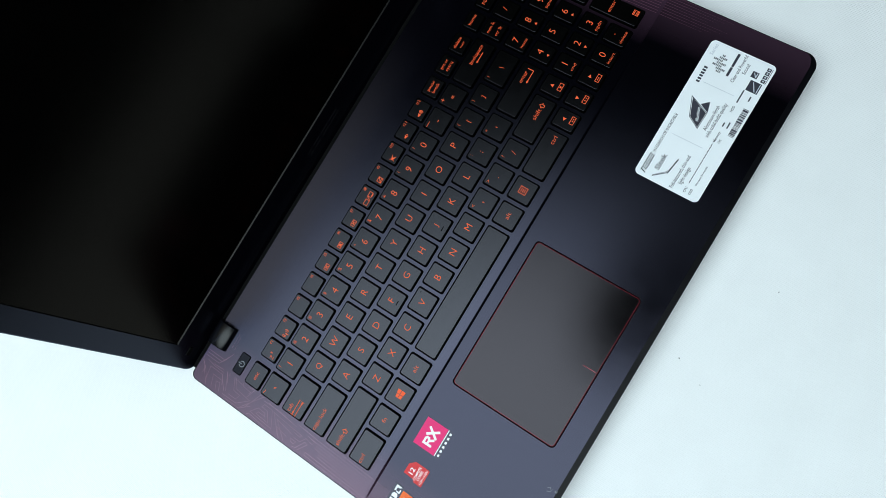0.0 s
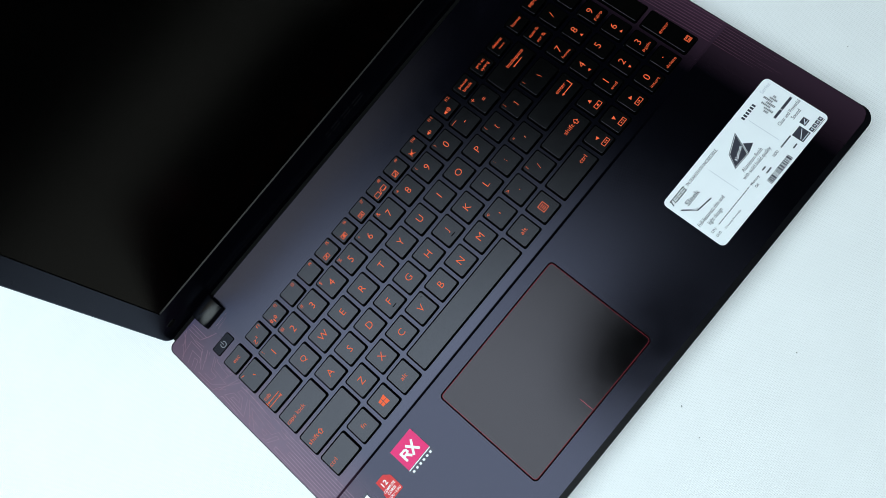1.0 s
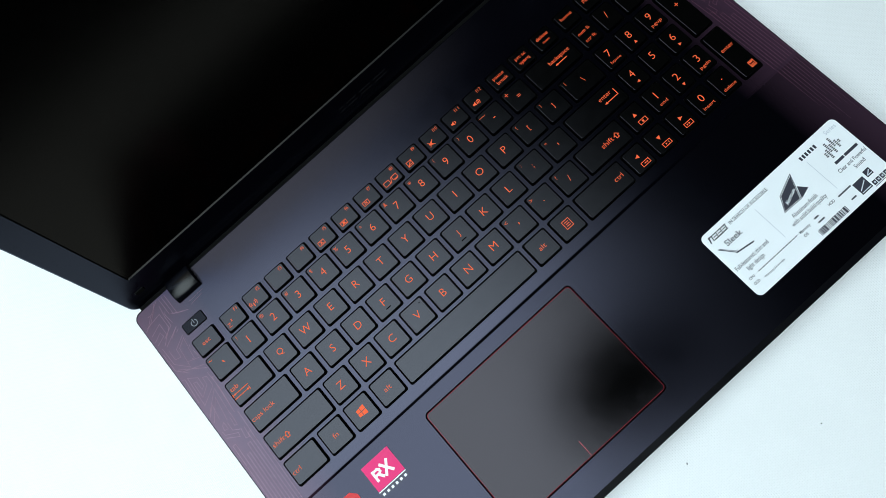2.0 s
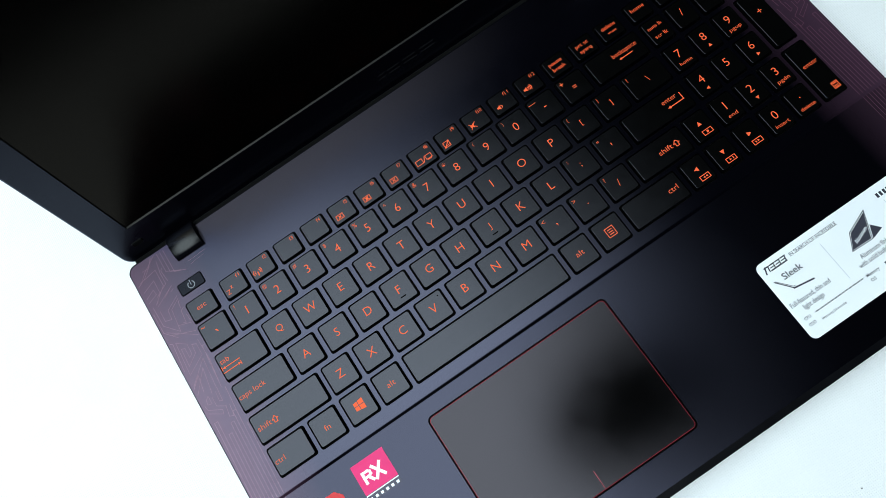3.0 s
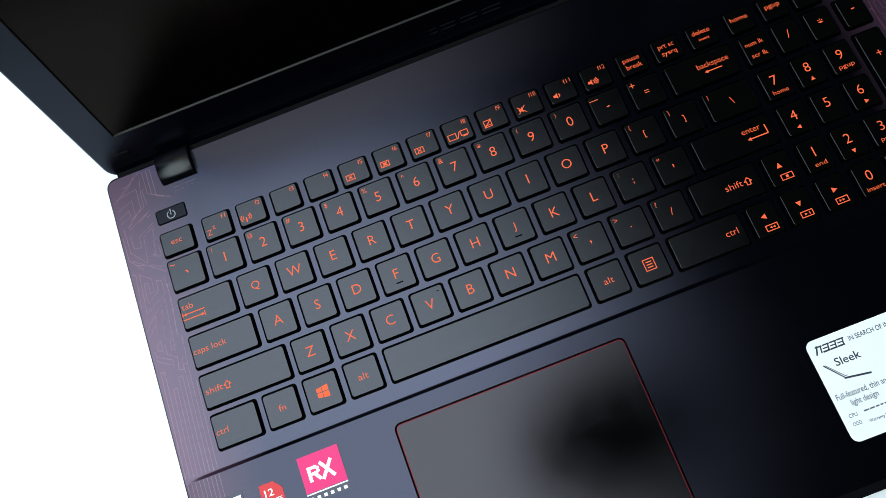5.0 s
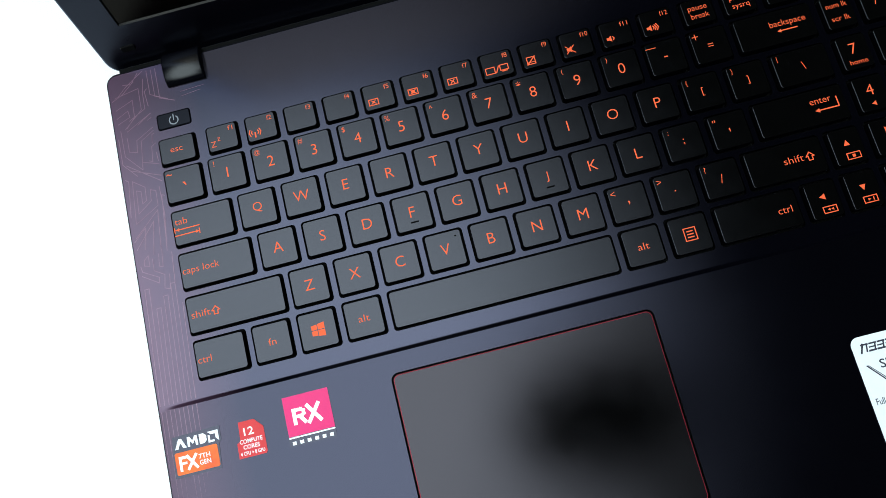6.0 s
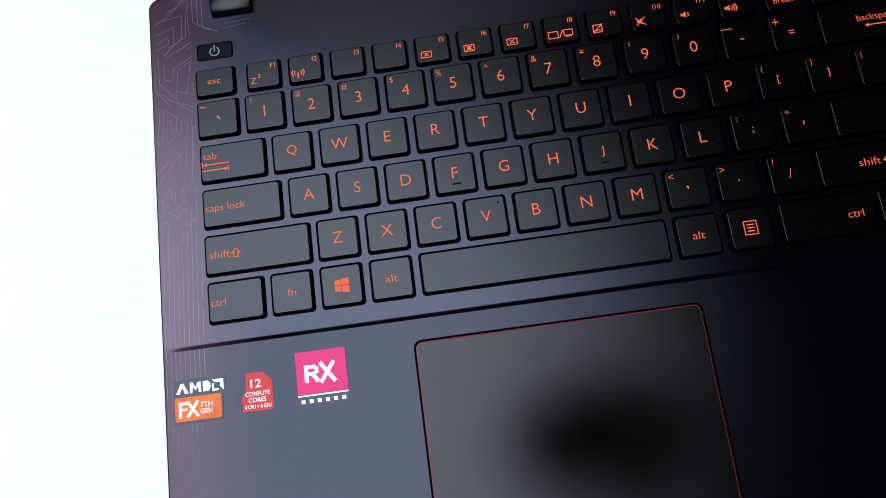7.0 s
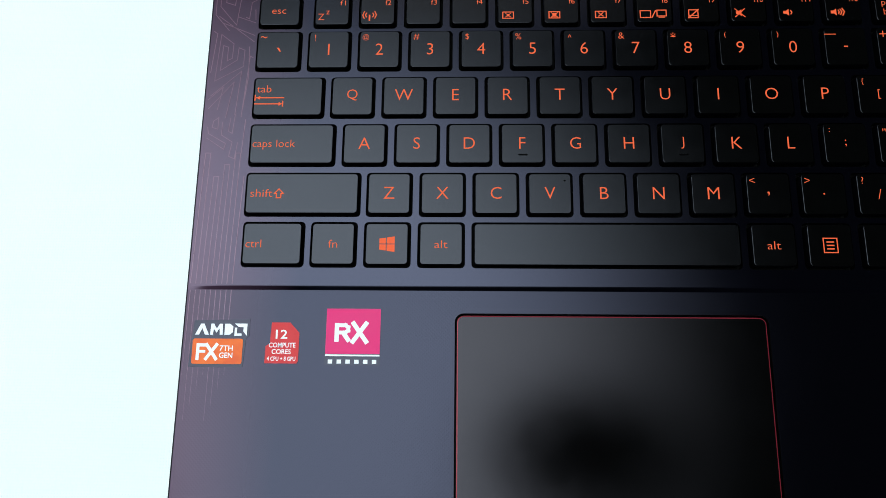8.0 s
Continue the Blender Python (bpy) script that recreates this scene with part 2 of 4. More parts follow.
def write(bm, word, x, y, cap, z, anchor="c", width=None, turn=0.0, slant=0.0):
    """Adds a word with its capitals cap high at x, y; anchor c, l or r; width squeezes it."""
    vs, faces = glyphs[word]
    x0, x1 = min(v[0] for v in vs), max(v[0] for v in vs)
    y0, y1 = (min(v[1] for v in vs), max(v[1] for v in vs)) if len(word) == 1 else (0.0, 0.70)
    s = cap / (0.70 if len(word) > 1 else y1 - y0)
    sx = width / (x1 - x0) if width else s
    mid = {"c": (x0 + x1) / 2, "l": x0, "r": x1}[anchor]
    c, d = math.cos(radians(turn)), math.sin(radians(turn))
    out = []
    for vx, vy in vs:
        py = (vy - (y0 + y1) / 2) * s
        pxx = (vx - mid) * sx + slant * py
        out.append(bm.verts.new(((x + c * pxx - d * py) * MM, (y + d * pxx + c * py) * MM, z * MM)))
    for f in faces:
        try:
            bm.faces.new([out[k] for k in f])
        except ValueError:
            pass


# ---- keyboard plan ----
ZK, ZP = 26.0, 24.3            # key tops, keyboard plate
ZPALM, ZBACK = 25.2, 24.3      # palm rest, plate at the back
HH = 16.4                      # height of a letter opening
keys = []                      # (x0, x1, y0, y1, marks)


def add_key(x0, x1, yc, marks, h=HH):
    keys.append((x0, x1, yc - h / 2, yc + h / 2, marks))


def T(word, dx=0.0, dy=0.0, cap=4.4, anchor="c", width=None):
    return ("t", word, dx, dy, cap, anchor, width)


def box_icon(dx, dy, w=4.0, h=2.6):
    return ("o", dx, dy, w, h)


def tri(dx, dy, way, s=1.3):
    return ("v", dx, dy, way, s)


def dash(dx, dy, w, h):
    return ("b", dx, dy, w, h)


def poly_icon(pts):
    return ("p", pts)


def line_icon(pts, width=0.4):
    return ("l", pts, width)


ROW_F, ROW_1, ROW_Q, ROW_A, ROW_Z, ROW_C = 34.2, 18.3, -0.5, -19.1, -37.8, -56.2
add_key(-37.4, -20.6, ROW_F, [T("esc", -0.3, 0.4, 2.7, "c", 5.4)], 12.9)
speaker = [poly_icon([(-4.6, -2.6), (-3.6, -2.6), (-2.6, -3.4), (-2.6, -0.6), (-3.6, -1.4), (-4.6, -1.4)])]
f_marks = {
    1: [T("Z", -4.1, -2.4, 2.6), T("z", -1.6, -0.6, 1.5)],
    2: [line_icon([(-3.0, -3.9), (-3.0, -2.0)], 0.6), line_icon([(-4.2, -1.0), (-4.6, -1.8), (-4.2, -2.6)]), line_icon([(-1.8, -1.0), (-1.4, -1.8), (-1.8, -2.6)]), line_icon([(-5.0, -0.4), (-5.6, -1.8), (-5.0, -3.2)]), line_icon([(-1.0, -0.4), (-0.4, -1.8), (-1.0, -3.2)])],
    5: [box_icon(-2.6, -2.3), dash(-2.6, -2.3, 1.0, 1.0), line_icon([(-3.6, -3.1), (-1.6, -1.5)], 0.25), line_icon([(-3.6, -1.5), (-1.6, -3.1)], 0.25)],
    6: [box_icon(-2.6, -2.3), dash(-2.6, -2.3, 1.5, 1.5), line_icon([(-3.8, -3.2), (-1.4, -1.4)], 0.3), line_icon([(-3.8, -1.4), (-1.4, -3.2)], 0.3)],
    7: [box_icon(-2.6, -2.3), line_icon([(-3.4, -3.0), (-1.8, -1.6)], 0.4), line_icon([(-3.4, -1.6), (-1.8, -3.0)], 0.4)],
    8: [box_icon(-3.4, -2.3, 3.8, 2.8), line_icon([(-1.0, -3.7), (0.4, -0.9)]), box_icon(2.6, -1.9, 3.4, 2.4), line_icon([(1.6, -3.6), (3.6, -3.6)])],
    9: [box_icon(-3.0, -2.3, 3.4, 3.2), line_icon([(-4.8, -4.0), (-1.2, -0.6)], 0.45), dash(-3.0, -3.0, 3.0, 0.3)],
    10: speaker + [line_icon([(-4.9, -3.7), (-1.4, -0.4)], 0.35), line_icon([(-4.9, -0.4), (-1.4, -3.7)], 0.35)],
    11: speaker + [line_icon([(-1.9, -1.3), (-1.5, -2.0), (-1.9, -2.7)])],
    12: speaker + [line_icon([(-1.9, -1.3), (-1.5, -2.0), (-1.9, -2.7)]), line_icon([(-1.2, -0.9), (-0.6, -2.0), (-1.2, -3.1)]), line_icon([(-0.4, -0.6), (0.3, -2.0), (-0.4, -3.4)])],
}
for n in range(1, 13):
    c = -9.0 + 17.28 * (n - 1)
    add_key(c - 7.3, c + 7.3, ROW_F, [T("f%d" % n, 4.0, 3.4, 2.1, "c", 2.2 if n < 10 else 3.3)] + f_marks.get(n, []), 12.9)
for c, a, b, w in ((199.2, "pause", "break", 8.0), (216.6, "prt sc", "sysrq", 7.6), (234.0, "delete", "insert", 8.6), (252.6, "home", "", 8.2), (269.2, "pgup", "", 7.2), (284.9, "pgdn", "", 7.2), (301.0, "end", "", 5.4)):
    hw = 7.3 if c < 240 else 6.9
    small = b == "insert"
    add_key(c - hw, c + hw, ROW_F, ([T(a, 0, 1.9, 2.4, "c", w), T(b, 0.2, -1.9, 1.5 if small else 2.4, "c", 5.0 if small else w * 0.95)] if b else [T(a, 0, 1.2, 2.4, "c", w)]), 12.9)

add_key(-37.5, -20.1, ROW_1, [T("`", 0.3, 0, 1.6), T("~", -5.6, 5.2, 0.9, "c", 2.4)])
for n, (m, s) in enumerate(zip("1234567890-=", "!@#$%^&*()_+")):
    c = -9.6 + 19 * n
    add_key(c - 8.3, c + 8.3, ROW_1, [T(m, 0, 0, 4.6 if m not in "-=" else (0.5 if m == "-" else 1.4)), T(s, -5.2, 4.9, {"_": 0.3, "*": 2.2, "^": 1.3}.get(s, 2.5))])
add_key(209.9, 243.6, ROW_1, [T("backspace", 5.5, 1.6, 2.7, "c", 15), line_icon([(1.5, -1.9), (8.5, -1.9)], 0.45), tri(1.3, -1.9, "left", 1.0)])
add_key(-37.4, -10.4, ROW_Q, [T("tab", -9.0, 3.0, 2.9, "c", 5.4), line_icon([(-11.6, -0.6), (-1.6, -0.6)], 0.45), tri(-10.8, -0.6, "left", 0.9), line_icon([(-12.2, -1.5), (-12.2, 0.4)], 0.4), line_icon([(-12.2, -3.0), (-3.0, -3.0)], 0.45), tri(-2.8, -3.0, "right", 0.9), line_icon([(-1.8, -3.9), (-1.8, -2.0)], 0.4)])
for n, m in enumerate("QWERTYUIOP"):
    add_key(19 * n - 8.3, 19 * n + 8.3, ROW_Q, [T(m, 0, 0.4)])
for n, (m, s) in enumerate((("[", "{"), ("]", "}"))):
    c = 190 + 19 * n
    add_key(c - 8.3, c + 8.3, ROW_Q, [T(m, 0, 0, 3.6), T(s, -5.4, 4.9, 2.6)])
add_key(219.6, 243.6, ROW_Q, [T("\\", 0.5, 0, 3.4), T("|", -9.0, 4.9, 2.6)])
add_key(-37.4, -5.5, ROW_A, [T("caps lock", -6.5, 0.2, 2.9, "c", 15.6)])
for n, m in enumerate("ASDFGHJKL"):
    c = 5.1 + 19 * n
    add_key(c - 8.3, c + 8.3, ROW_A, [T(m, 0, 0.2)] + ([("k", 0.2, -4.2)] if m in "FJ" else []))
for n, (m, s) in enumerate(((";", ":"), ("'", '"'))):
    c = 176.1 + 19 * n
    add_key(c - 8.3, c + 8.3, ROW_A, [T(m, 0, 0, 2.6 if m == ";" else 1.6), T(s, -5.2, 4.9, 1.5 if s == ":" else 1.1)])
add_key(205.6, 243.6, ROW_A, [T("enter", 8.5, 2.6, 2.8, "c", 8.6), line_icon([(6.6, -1.6), (15.0, -1.6), (15.0, 2.4)], 0.5), tri(6.4, -1.6, "left", 1.1)])
add_key(-37.6, 4.3, ROW_Z, [T("shift", -14.6, 0.1, 2.9, "c", 8.0), line_icon([(-9.9, -0.1), (-8.3, 1.6), (-6.7, -0.1), (-7.5, -0.1), (-7.5, -1.7), (-9.1, -1.7), (-9.1, -0.1), (-9.9, -0.1)], 0.4)])
for n, m in enumerate("ZXCVBNM"):
    c = 14.6 + 19 * n
    add_key(c - 8.3, c + 8.3, ROW_Z, [T(m, 0, 0.2)])
for n, (m, s) in enumerate(((",", "<"), (".", ">"), ("/", "?"))):
    c = 147.6 + 19 * n
    add_key(c - 8.3, c + 8.3, ROW_Z, [T(m, 0, 0, {"/": 3.6, ",": 1.6, ".": 0.6}[m]), T(s, -5.4, 4.9, 2.4 if s == "?" else 1.9)])
add_key(195.6, 227.8, ROW_Z, [T("shift", 3.2, 0.2, 2.9, "c", 8.0), line_icon([(8.2, -0.1), (9.8, 1.6), (11.4, -0.1), (10.6, -0.1), (10.6, -1.7), (9.0, -1.7), (9.0, -0.1), (8.2, -0.1)], 0.4)])
add_key(-37.4, -15.1, ROW_C, [T("ctrl", -6.6, 0, 2.9, "c", 5.6)])
add_key(-13.0, 3.6, ROW_C, [T("fn", 0, 0, 2.9, "c", 3.2)])
add_key(6.0, 22.6, ROW_C, [poly_icon([(-2.6, 0.1), (-0.3, 0.1), (-0.3, 2.2), (-2.6, 1.9)]), poly_icon([(0.0, 0.1), (2.8, 0.1), (2.8, 2.7), (0.0, 2.3)]), poly_icon([(-2.6, -2.1), (-0.3, -2.4), (-0.3, -0.2), (-2.6, -0.2)]), poly_icon([(0.0, -2.5), (2.8, -2.9), (2.8, -0.2), (0.0, -0.2)])])
add_key(25.0, 41.6, ROW_C, [T("alt", 0, 0, 2.9, "c", 4.6)])
add_key(44.0, 137.2, ROW_C, [])
add_key(139.6, 156.0, ROW_C, [T("alt", 0, 0, 2.9, "c", 4.6)])
add_key(158.5, 175.1, ROW_C, [box_icon(0, 0, 4.6, 5.0), dash(0, 1.2, 2.6, 0.45), dash(0, 0, 2.6, 0.45), dash(0, -1.2, 2.6, 0.45)])
add_key(177.6, 211.4, ROW_C, [T("ctrl", 10.5, 0, 2.9, "c", 5.6)])


def media(dx, dy, inner):
    return [box_icon(dx, dy, 5.2, 2.5)] + inner


NX = (253.4, 269.3, 285.1)
NW = 6.9
add_key(229.8, 243.6, ROW_Z, [tri(0, 1.2, "up", 1.5)] + media(1.2, -4.2, [dash(1.2, -4.2, 1.2, 1.2)]))
for c, way, inner in ((220.5, "left", [tri(2.2, -4.2, "left", 0.7), tri(0.8, -4.2, "left", 0.7)]), (236.6, "down", [tri(0.6, -4.2, "right", 0.7), dash(2.4, -4.2, 0.4, 1.3)]), (252.9, "right", [tri(0.2, -4.2, "right", 0.7), tri(1.6, -4.2, "right", 0.7)])):
    add_key(c - NW, c + NW, ROW_C, [tri(0, 1.2, way, 1.5)] + media(1.2, -4.2, inner))
add_key(NX[0] - NW, NX[0] + NW, ROW_1, [T("num lk", 0, 3.0, 2.3, "c", 8.6), T("scr lk", 0, -3.0, 2.3, "c", 7.6)])
for c, m in ((NX[1], "/"), (NX[2], "*"), (301.0, "-")):
    add_key(c - NW, c + NW, ROW_1, [T(m, 0, 1.0, {"/": 4.0, "*": 2.6, "-": 0.5}[m])])
for yc, row in ((ROW_Q, (("7", "home"), ("8", "up"), ("9", "pgup"))), (ROW_A, (("4", "left"), ("5", ""), ("6", "right"))), (ROW_Z, (("1", "end"), ("2", "down"), ("3", "pgdn")))):
    for c, (m, s) in zip(NX, row):
        marks = [T(m, -0.2, 1.6, 4.5)]
        if s in ("up", "down", "left", "right"):
            marks.append(tri(-0.2, -4.4, s, 1.2))
        elif s:
            marks.append(T(s, 0.2, -4.3, 2.1, "c", 1.8 * len(s)))
        add_key(c - NW, c + NW, yc, marks)
add_key(NX[1] - NW, NX[1] + NW, ROW_C, [T("0", 0, 1.6, 4.5), T("insert", 0.2, -4.3, 2.1, "c", 8.0)])
add_key(NX[2] - NW, NX[2] + NW, ROW_C, [T(".", 0, 1.6, 0.6), T("delete", 0.2, -4.3, 2.1, "c", 8.6)])
keys.append((294.1, 307.9, -27.3, 7.7, [T("+", 0, 5.0, 2.6)]))
keys.append((294.1, 307.9, -64.4, -29.6, [T("enter", 0, 4.0, 2.6, "c", 8.4), box_icon(2.4, -12.4, 3.2, 3.6), dash(2.4, -11.4, 2.2, 0.6), dash(2.4, -12.8, 2.2, 0.4), dash(2.4, -13.6, 2.2, 0.4)]))

LABEL_WORDS = ["IN SEARCH OF INCREDIBLE", "Sleek", "Full-featured, thin and", "light design", "Aluminum", "Aluminum finish", "with solid build quality", "Clear and Powerful", "Sound", "Series", "CPU", "ODD", "Memory", "OS", "HDD", "Warranty 24 months", "12", "COMPUTE", "CORES", "4 CPU + 8 GPU", "7TH", "GEN"]
type_all({m[1] for k in keys for m in k[4] if m[0] == "t"} | set(LABEL_WORDS))

# ---- the room ----
X0, X1, Y0, Y1, ZF, ZC = -2.6, 2.4, -2.2, 2.8, -0.75, 2.4


def slab(name, label, m, x0, y0, z0, x1, y1, z1):
    bm = bmesh.new()
    box(bm, x0, y0, z0, x1, y1, z1)
    ob = part(name, bm, m, None)
    return tagged(ob, label, name.split("_")[0], kind="structure")


slab("floor", "dark brown wooden floor under the table", floor_wood, X0, Y0, ZF - 0.1, X1, Y1, ZF)
slab("ceiling", "plain dim grey painted ceiling", wall_paint, X0, Y0, ZC, X1, Y1, ZC + 0.1)
slab("wall_west", "plain dim grey painted wall", wall_paint, X0 - 0.1, Y0 - 0.1, ZF, X0, Y1 + 0.1, ZC)
slab("wall_east", "plain dim grey painted wall", wall_paint, X1, Y0 - 0.1, ZF, X1 + 0.1, Y1 + 0.1, ZC)
slab("wall_south", "plain dim grey painted wall", wall_paint, X0, Y0 - 0.1, ZF, X1, Y0, ZC)
slab("wall_north", "plain dim grey painted wall", wall_paint, X0, Y1, ZF, X1, Y1 + 0.1, ZC)

table = empty("table", "wooden table hidden under a white cloth", "table")
bm = bmesh.new()
box(bm, -1.05, -0.68, -0.034, 1.25, 0.62, -0.004, 0.004)
part("tabletop", bm, wood, table)
for lx in (-0.98, 1.12):
    for ly in (-0.61, 0.49):
        bm = bmesh.new()
        box(bm, lx, ly, ZF, lx + 0.06, ly + 0.06, -0.034, 0.003)
        part("leg", bm, wood, table)


def cloth_sheet():
    """A cloth over the table top with a short overhang and a faint unevenness."""
    bm = bmesh.new()
    nx, ny = 120, 70
    grid = []
    for j in range(ny + 1):
        row = []
        for i in range(nx + 1):
            x, y = -1.07 + 2.34 * i / nx, -0.70 + 1.34 * j / ny
            out = max(-1.05 - x, x - 1.25, -0.68 - y, y - 0.62)
            far = max(LEFT * MM - x, x - RIGHT * MM, FRONT * MM - y, y - 0.08, 0)
            z = 0.0004 * noise.noise((x * 6, y * 6, 0)) * min(1, far / 0.06)
            if out > 0:
                z -= 0.14
            row.append(bm.verts.new((x, y, z)))
        grid.append(row)
    for j in range(ny):
        for i in range(nx):
            bm.faces.new((grid[j][i], grid[j][i + 1], grid[j + 1][i + 1], grid[j + 1][i]))
    return bm


tagged(part("table_cloth", cloth_sheet(), cloth, None, smooth=True), "smooth white woven cloth spread over the table", "tablecloth")

dust_dark = mat("dust_dark", (0.004, 0.004, 0.004), 0.9, 0, 0.1, 3000, 0.2)
bm = bmesh.new()
bmesh.ops.create_icosphere(bm, subdivisions=1, radius=0.45 * MM, matrix=Matrix.Translation((0.0768, -0.0330, ZK * MM + 0.0002)) @ Matrix.Diagonal((1.0, 0.7, 0.5, 1)))
tagged(part("dust_speck", bm, dust_dark, None), "tiny dark speck of dust on a key", "dust")
lint_grey = mat("lint_grey", (0.25, 0.26, 0.27), 0.9, 0, 0.1, 3000, 0.2)
for k, (x, y, w) in enumerate(((192.3, -222.0, 0.55), (125.9, -191.8, 0.7), (118.0, -210.1, 0.45), (366.3, -135.7, 0.5))):
    bm = bmesh.new()
    bmesh.ops.create_icosphere(bm, subdivisions=1, radius=w * MM, matrix=Matrix.Translation((x * MM, y * MM, 0.0007)) @ Matrix.Rotation(k, 4, "Z") @ Matrix.Diagonal((1.0, 0.6, 0.6, 1)))
    tagged(part("lint_speck", bm, lint_grey, None), "tiny grey speck of lint on the white cloth", "lint", "lint on the cloth")

softbox = empty("ceiling_lamp", "large round softbox with black shell over the table", "lamp")
bm = bmesh.new()
oval = [[(LAMP_AT[0] + (LAMP_R + m) * math.cos(radians(a)), LAMP_AT[1] + (LAMP_R + m) * math.sin(radians(a))) for a in range(0, 360, 5)] for m in (0.005, 0.03, -0.65)]
rings = [loop(bm, o, z, 1.0) for o, z in zip(oval, (LAMP_AT[2] - 0.005, LAMP_AT[2] - 0.005, LAMP_AT[2] + 0.22))]
bridge(bm, rings[0], rings[1])
bridge(bm, rings[1], rings[2])
bm.faces.new(rings[2])
part("housing", bm, lamp_shell, softbox)
for sx in (-0.2, 0.2):
    bm = bmesh.new()
    box(bm, LAMP_AT[0] + sx - 0.01, LAMP_AT[1] - 0.01, LAMP_AT[2] + 0.22, LAMP_AT[0] + sx + 0.01, LAMP_AT[1] + 0.01, ZC, 0.003)
    part("hanger", bm, lamp_shell, softbox)



def tube(a, b, r, n=20):
    """A closed round bar between two points, in metres, with softened ends."""
    bm = bmesh.new()
    a, b = Vector(a), Vector(b)
    way = (b - a).normalized()
    side = way.orthogonal().normalized()
    up = way.cross(side)
    rings = []
    for at, q in ((a, 0.8 * r), (a + way * 0.2 * r, r), (b - way * 0.2 * r, r), (b, 0.8 * r)):
        rings.append([bm.verts.new(at + q * (math.cos(math.tau * k / n) * side + math.sin(math.tau * k / n) * up)) for k in range(n)])
    for p, q in zip(rings, rings[1:]):
        bridge(bm, p, q)
    bm.faces.new(list(reversed(rings[0])))
    bm.faces.new(rings[-1])
    return bm


# unseen blocker added to darken the touchpad's reflection: round head, arm, stand beside table
boom = empty("added_reflection_blocker", "added unseen matt black stand that darkens the touchpad's reflection", "boom stand")
# stands in for the mirrored dark shape of the camera's holder
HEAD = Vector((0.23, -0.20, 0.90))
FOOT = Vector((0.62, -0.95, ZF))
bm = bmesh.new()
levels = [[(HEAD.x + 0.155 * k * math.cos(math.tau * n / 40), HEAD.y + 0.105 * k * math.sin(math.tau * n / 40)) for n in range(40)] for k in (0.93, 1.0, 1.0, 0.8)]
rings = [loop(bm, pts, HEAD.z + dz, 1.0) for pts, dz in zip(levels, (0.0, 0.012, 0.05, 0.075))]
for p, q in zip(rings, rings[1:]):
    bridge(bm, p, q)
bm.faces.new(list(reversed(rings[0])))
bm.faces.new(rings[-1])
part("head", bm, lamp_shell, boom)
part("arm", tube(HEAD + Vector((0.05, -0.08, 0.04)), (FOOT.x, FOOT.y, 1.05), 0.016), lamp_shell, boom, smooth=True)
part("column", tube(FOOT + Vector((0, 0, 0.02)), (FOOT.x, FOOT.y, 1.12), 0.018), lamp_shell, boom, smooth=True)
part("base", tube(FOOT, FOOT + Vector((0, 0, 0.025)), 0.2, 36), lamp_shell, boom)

# ---- the laptop ----
laptop = empty("laptop", "open black laptop with red backlit keyboard on a white cloth", "laptop")

# lower case: side walls with a chamfered rim and rounded corners
RAD = (9.0, 9.0, 5.0, 5.0)


def outline(inset, back=BACK + 0.9):
    return rounded(LEFT + inset, FRONT - 1.2 + inset, RIGHT - inset, back - inset, [max(q - inset, 0.5) for q in RAD], 8)


bm = lathe_stack([(outline(7), 2.0), (outline(3), 5.0), (outline(0.4), 16.0), (outline(0.0), ZP - 0.7)], False)
bm.faces.new([v for v in reversed(bm.verts[:][:36])])
part("bottom_case", bm, body_black, laptop)
bm = bmesh.new()
rim = [loop(bm, o, z) for o, z in ((outline(0.0), ZP - 0.7), (outline(0.15), ZP - 0.25), (outline(0.7), ZP - 0.02))]
bridge(bm, rim[0], rim[1])
bridge(bm, rim[1], rim[2])
part("deck_rim", bm, edge_black, laptop, "thin dark polished edge")
for fx in (-30, 300):
    for fy in (-150, 55):
        bm = lathe_stack([(rounded(fx - 8, fy - 4, fx + 8, fy + 4, 3.5), 0.0), (rounded(fx - 9, fy - 5, fx + 9, fy + 5, 4), 2.4)])
        part("rubber_foot", bm, well_black, laptop)

# keyboard plate, pierced for every key
holes = [rounded(x0 - 0.08, y0 - 0.08, x1 + 0.08, y1 + 0.08, 1.5, 3) for x0, x1, y0, y1, _ in keys]
holes.append(rounded(-36.4, 44.9, -21.2, 52.4, 1.2, 3))
STEP = -72.6
sheet = rounded(LEFT + 0.7, STEP + 1.9, RIGHT - 0.7, BACK, (0.01, 0.01, 4.3, 4.3), 4)
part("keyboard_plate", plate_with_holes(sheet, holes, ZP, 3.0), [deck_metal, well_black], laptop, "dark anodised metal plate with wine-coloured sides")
bm = bmesh.new()
rect(bm, 135, 0, 360, 140, ZP - 2.9)
part("key_well_floor", bm, well_black, laptop)

# palm rest: a flat middle with the touchpad opening, and two sides that fall to the plate's level
FADE = 23.0
PX0, PX1, PY0, PY1 = 38.3, 144.0, -154.3, -80.3
mid = [(LEFT + FADE, FRONT + 2.6), (RIGHT - FADE, FRONT + 2.6), (RIGHT - FADE, STEP), (LEFT + FADE, STEP)]
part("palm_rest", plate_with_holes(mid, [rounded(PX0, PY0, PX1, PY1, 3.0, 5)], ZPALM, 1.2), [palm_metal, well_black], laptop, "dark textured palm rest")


def rise(x):
    d = min(1.0, max(0.0, min(x - LEFT - 0.7, RIGHT - 0.7 - x) / (FADE - 0.7)))
    return ZP + (ZPALM - ZP) * d * (2 - d)


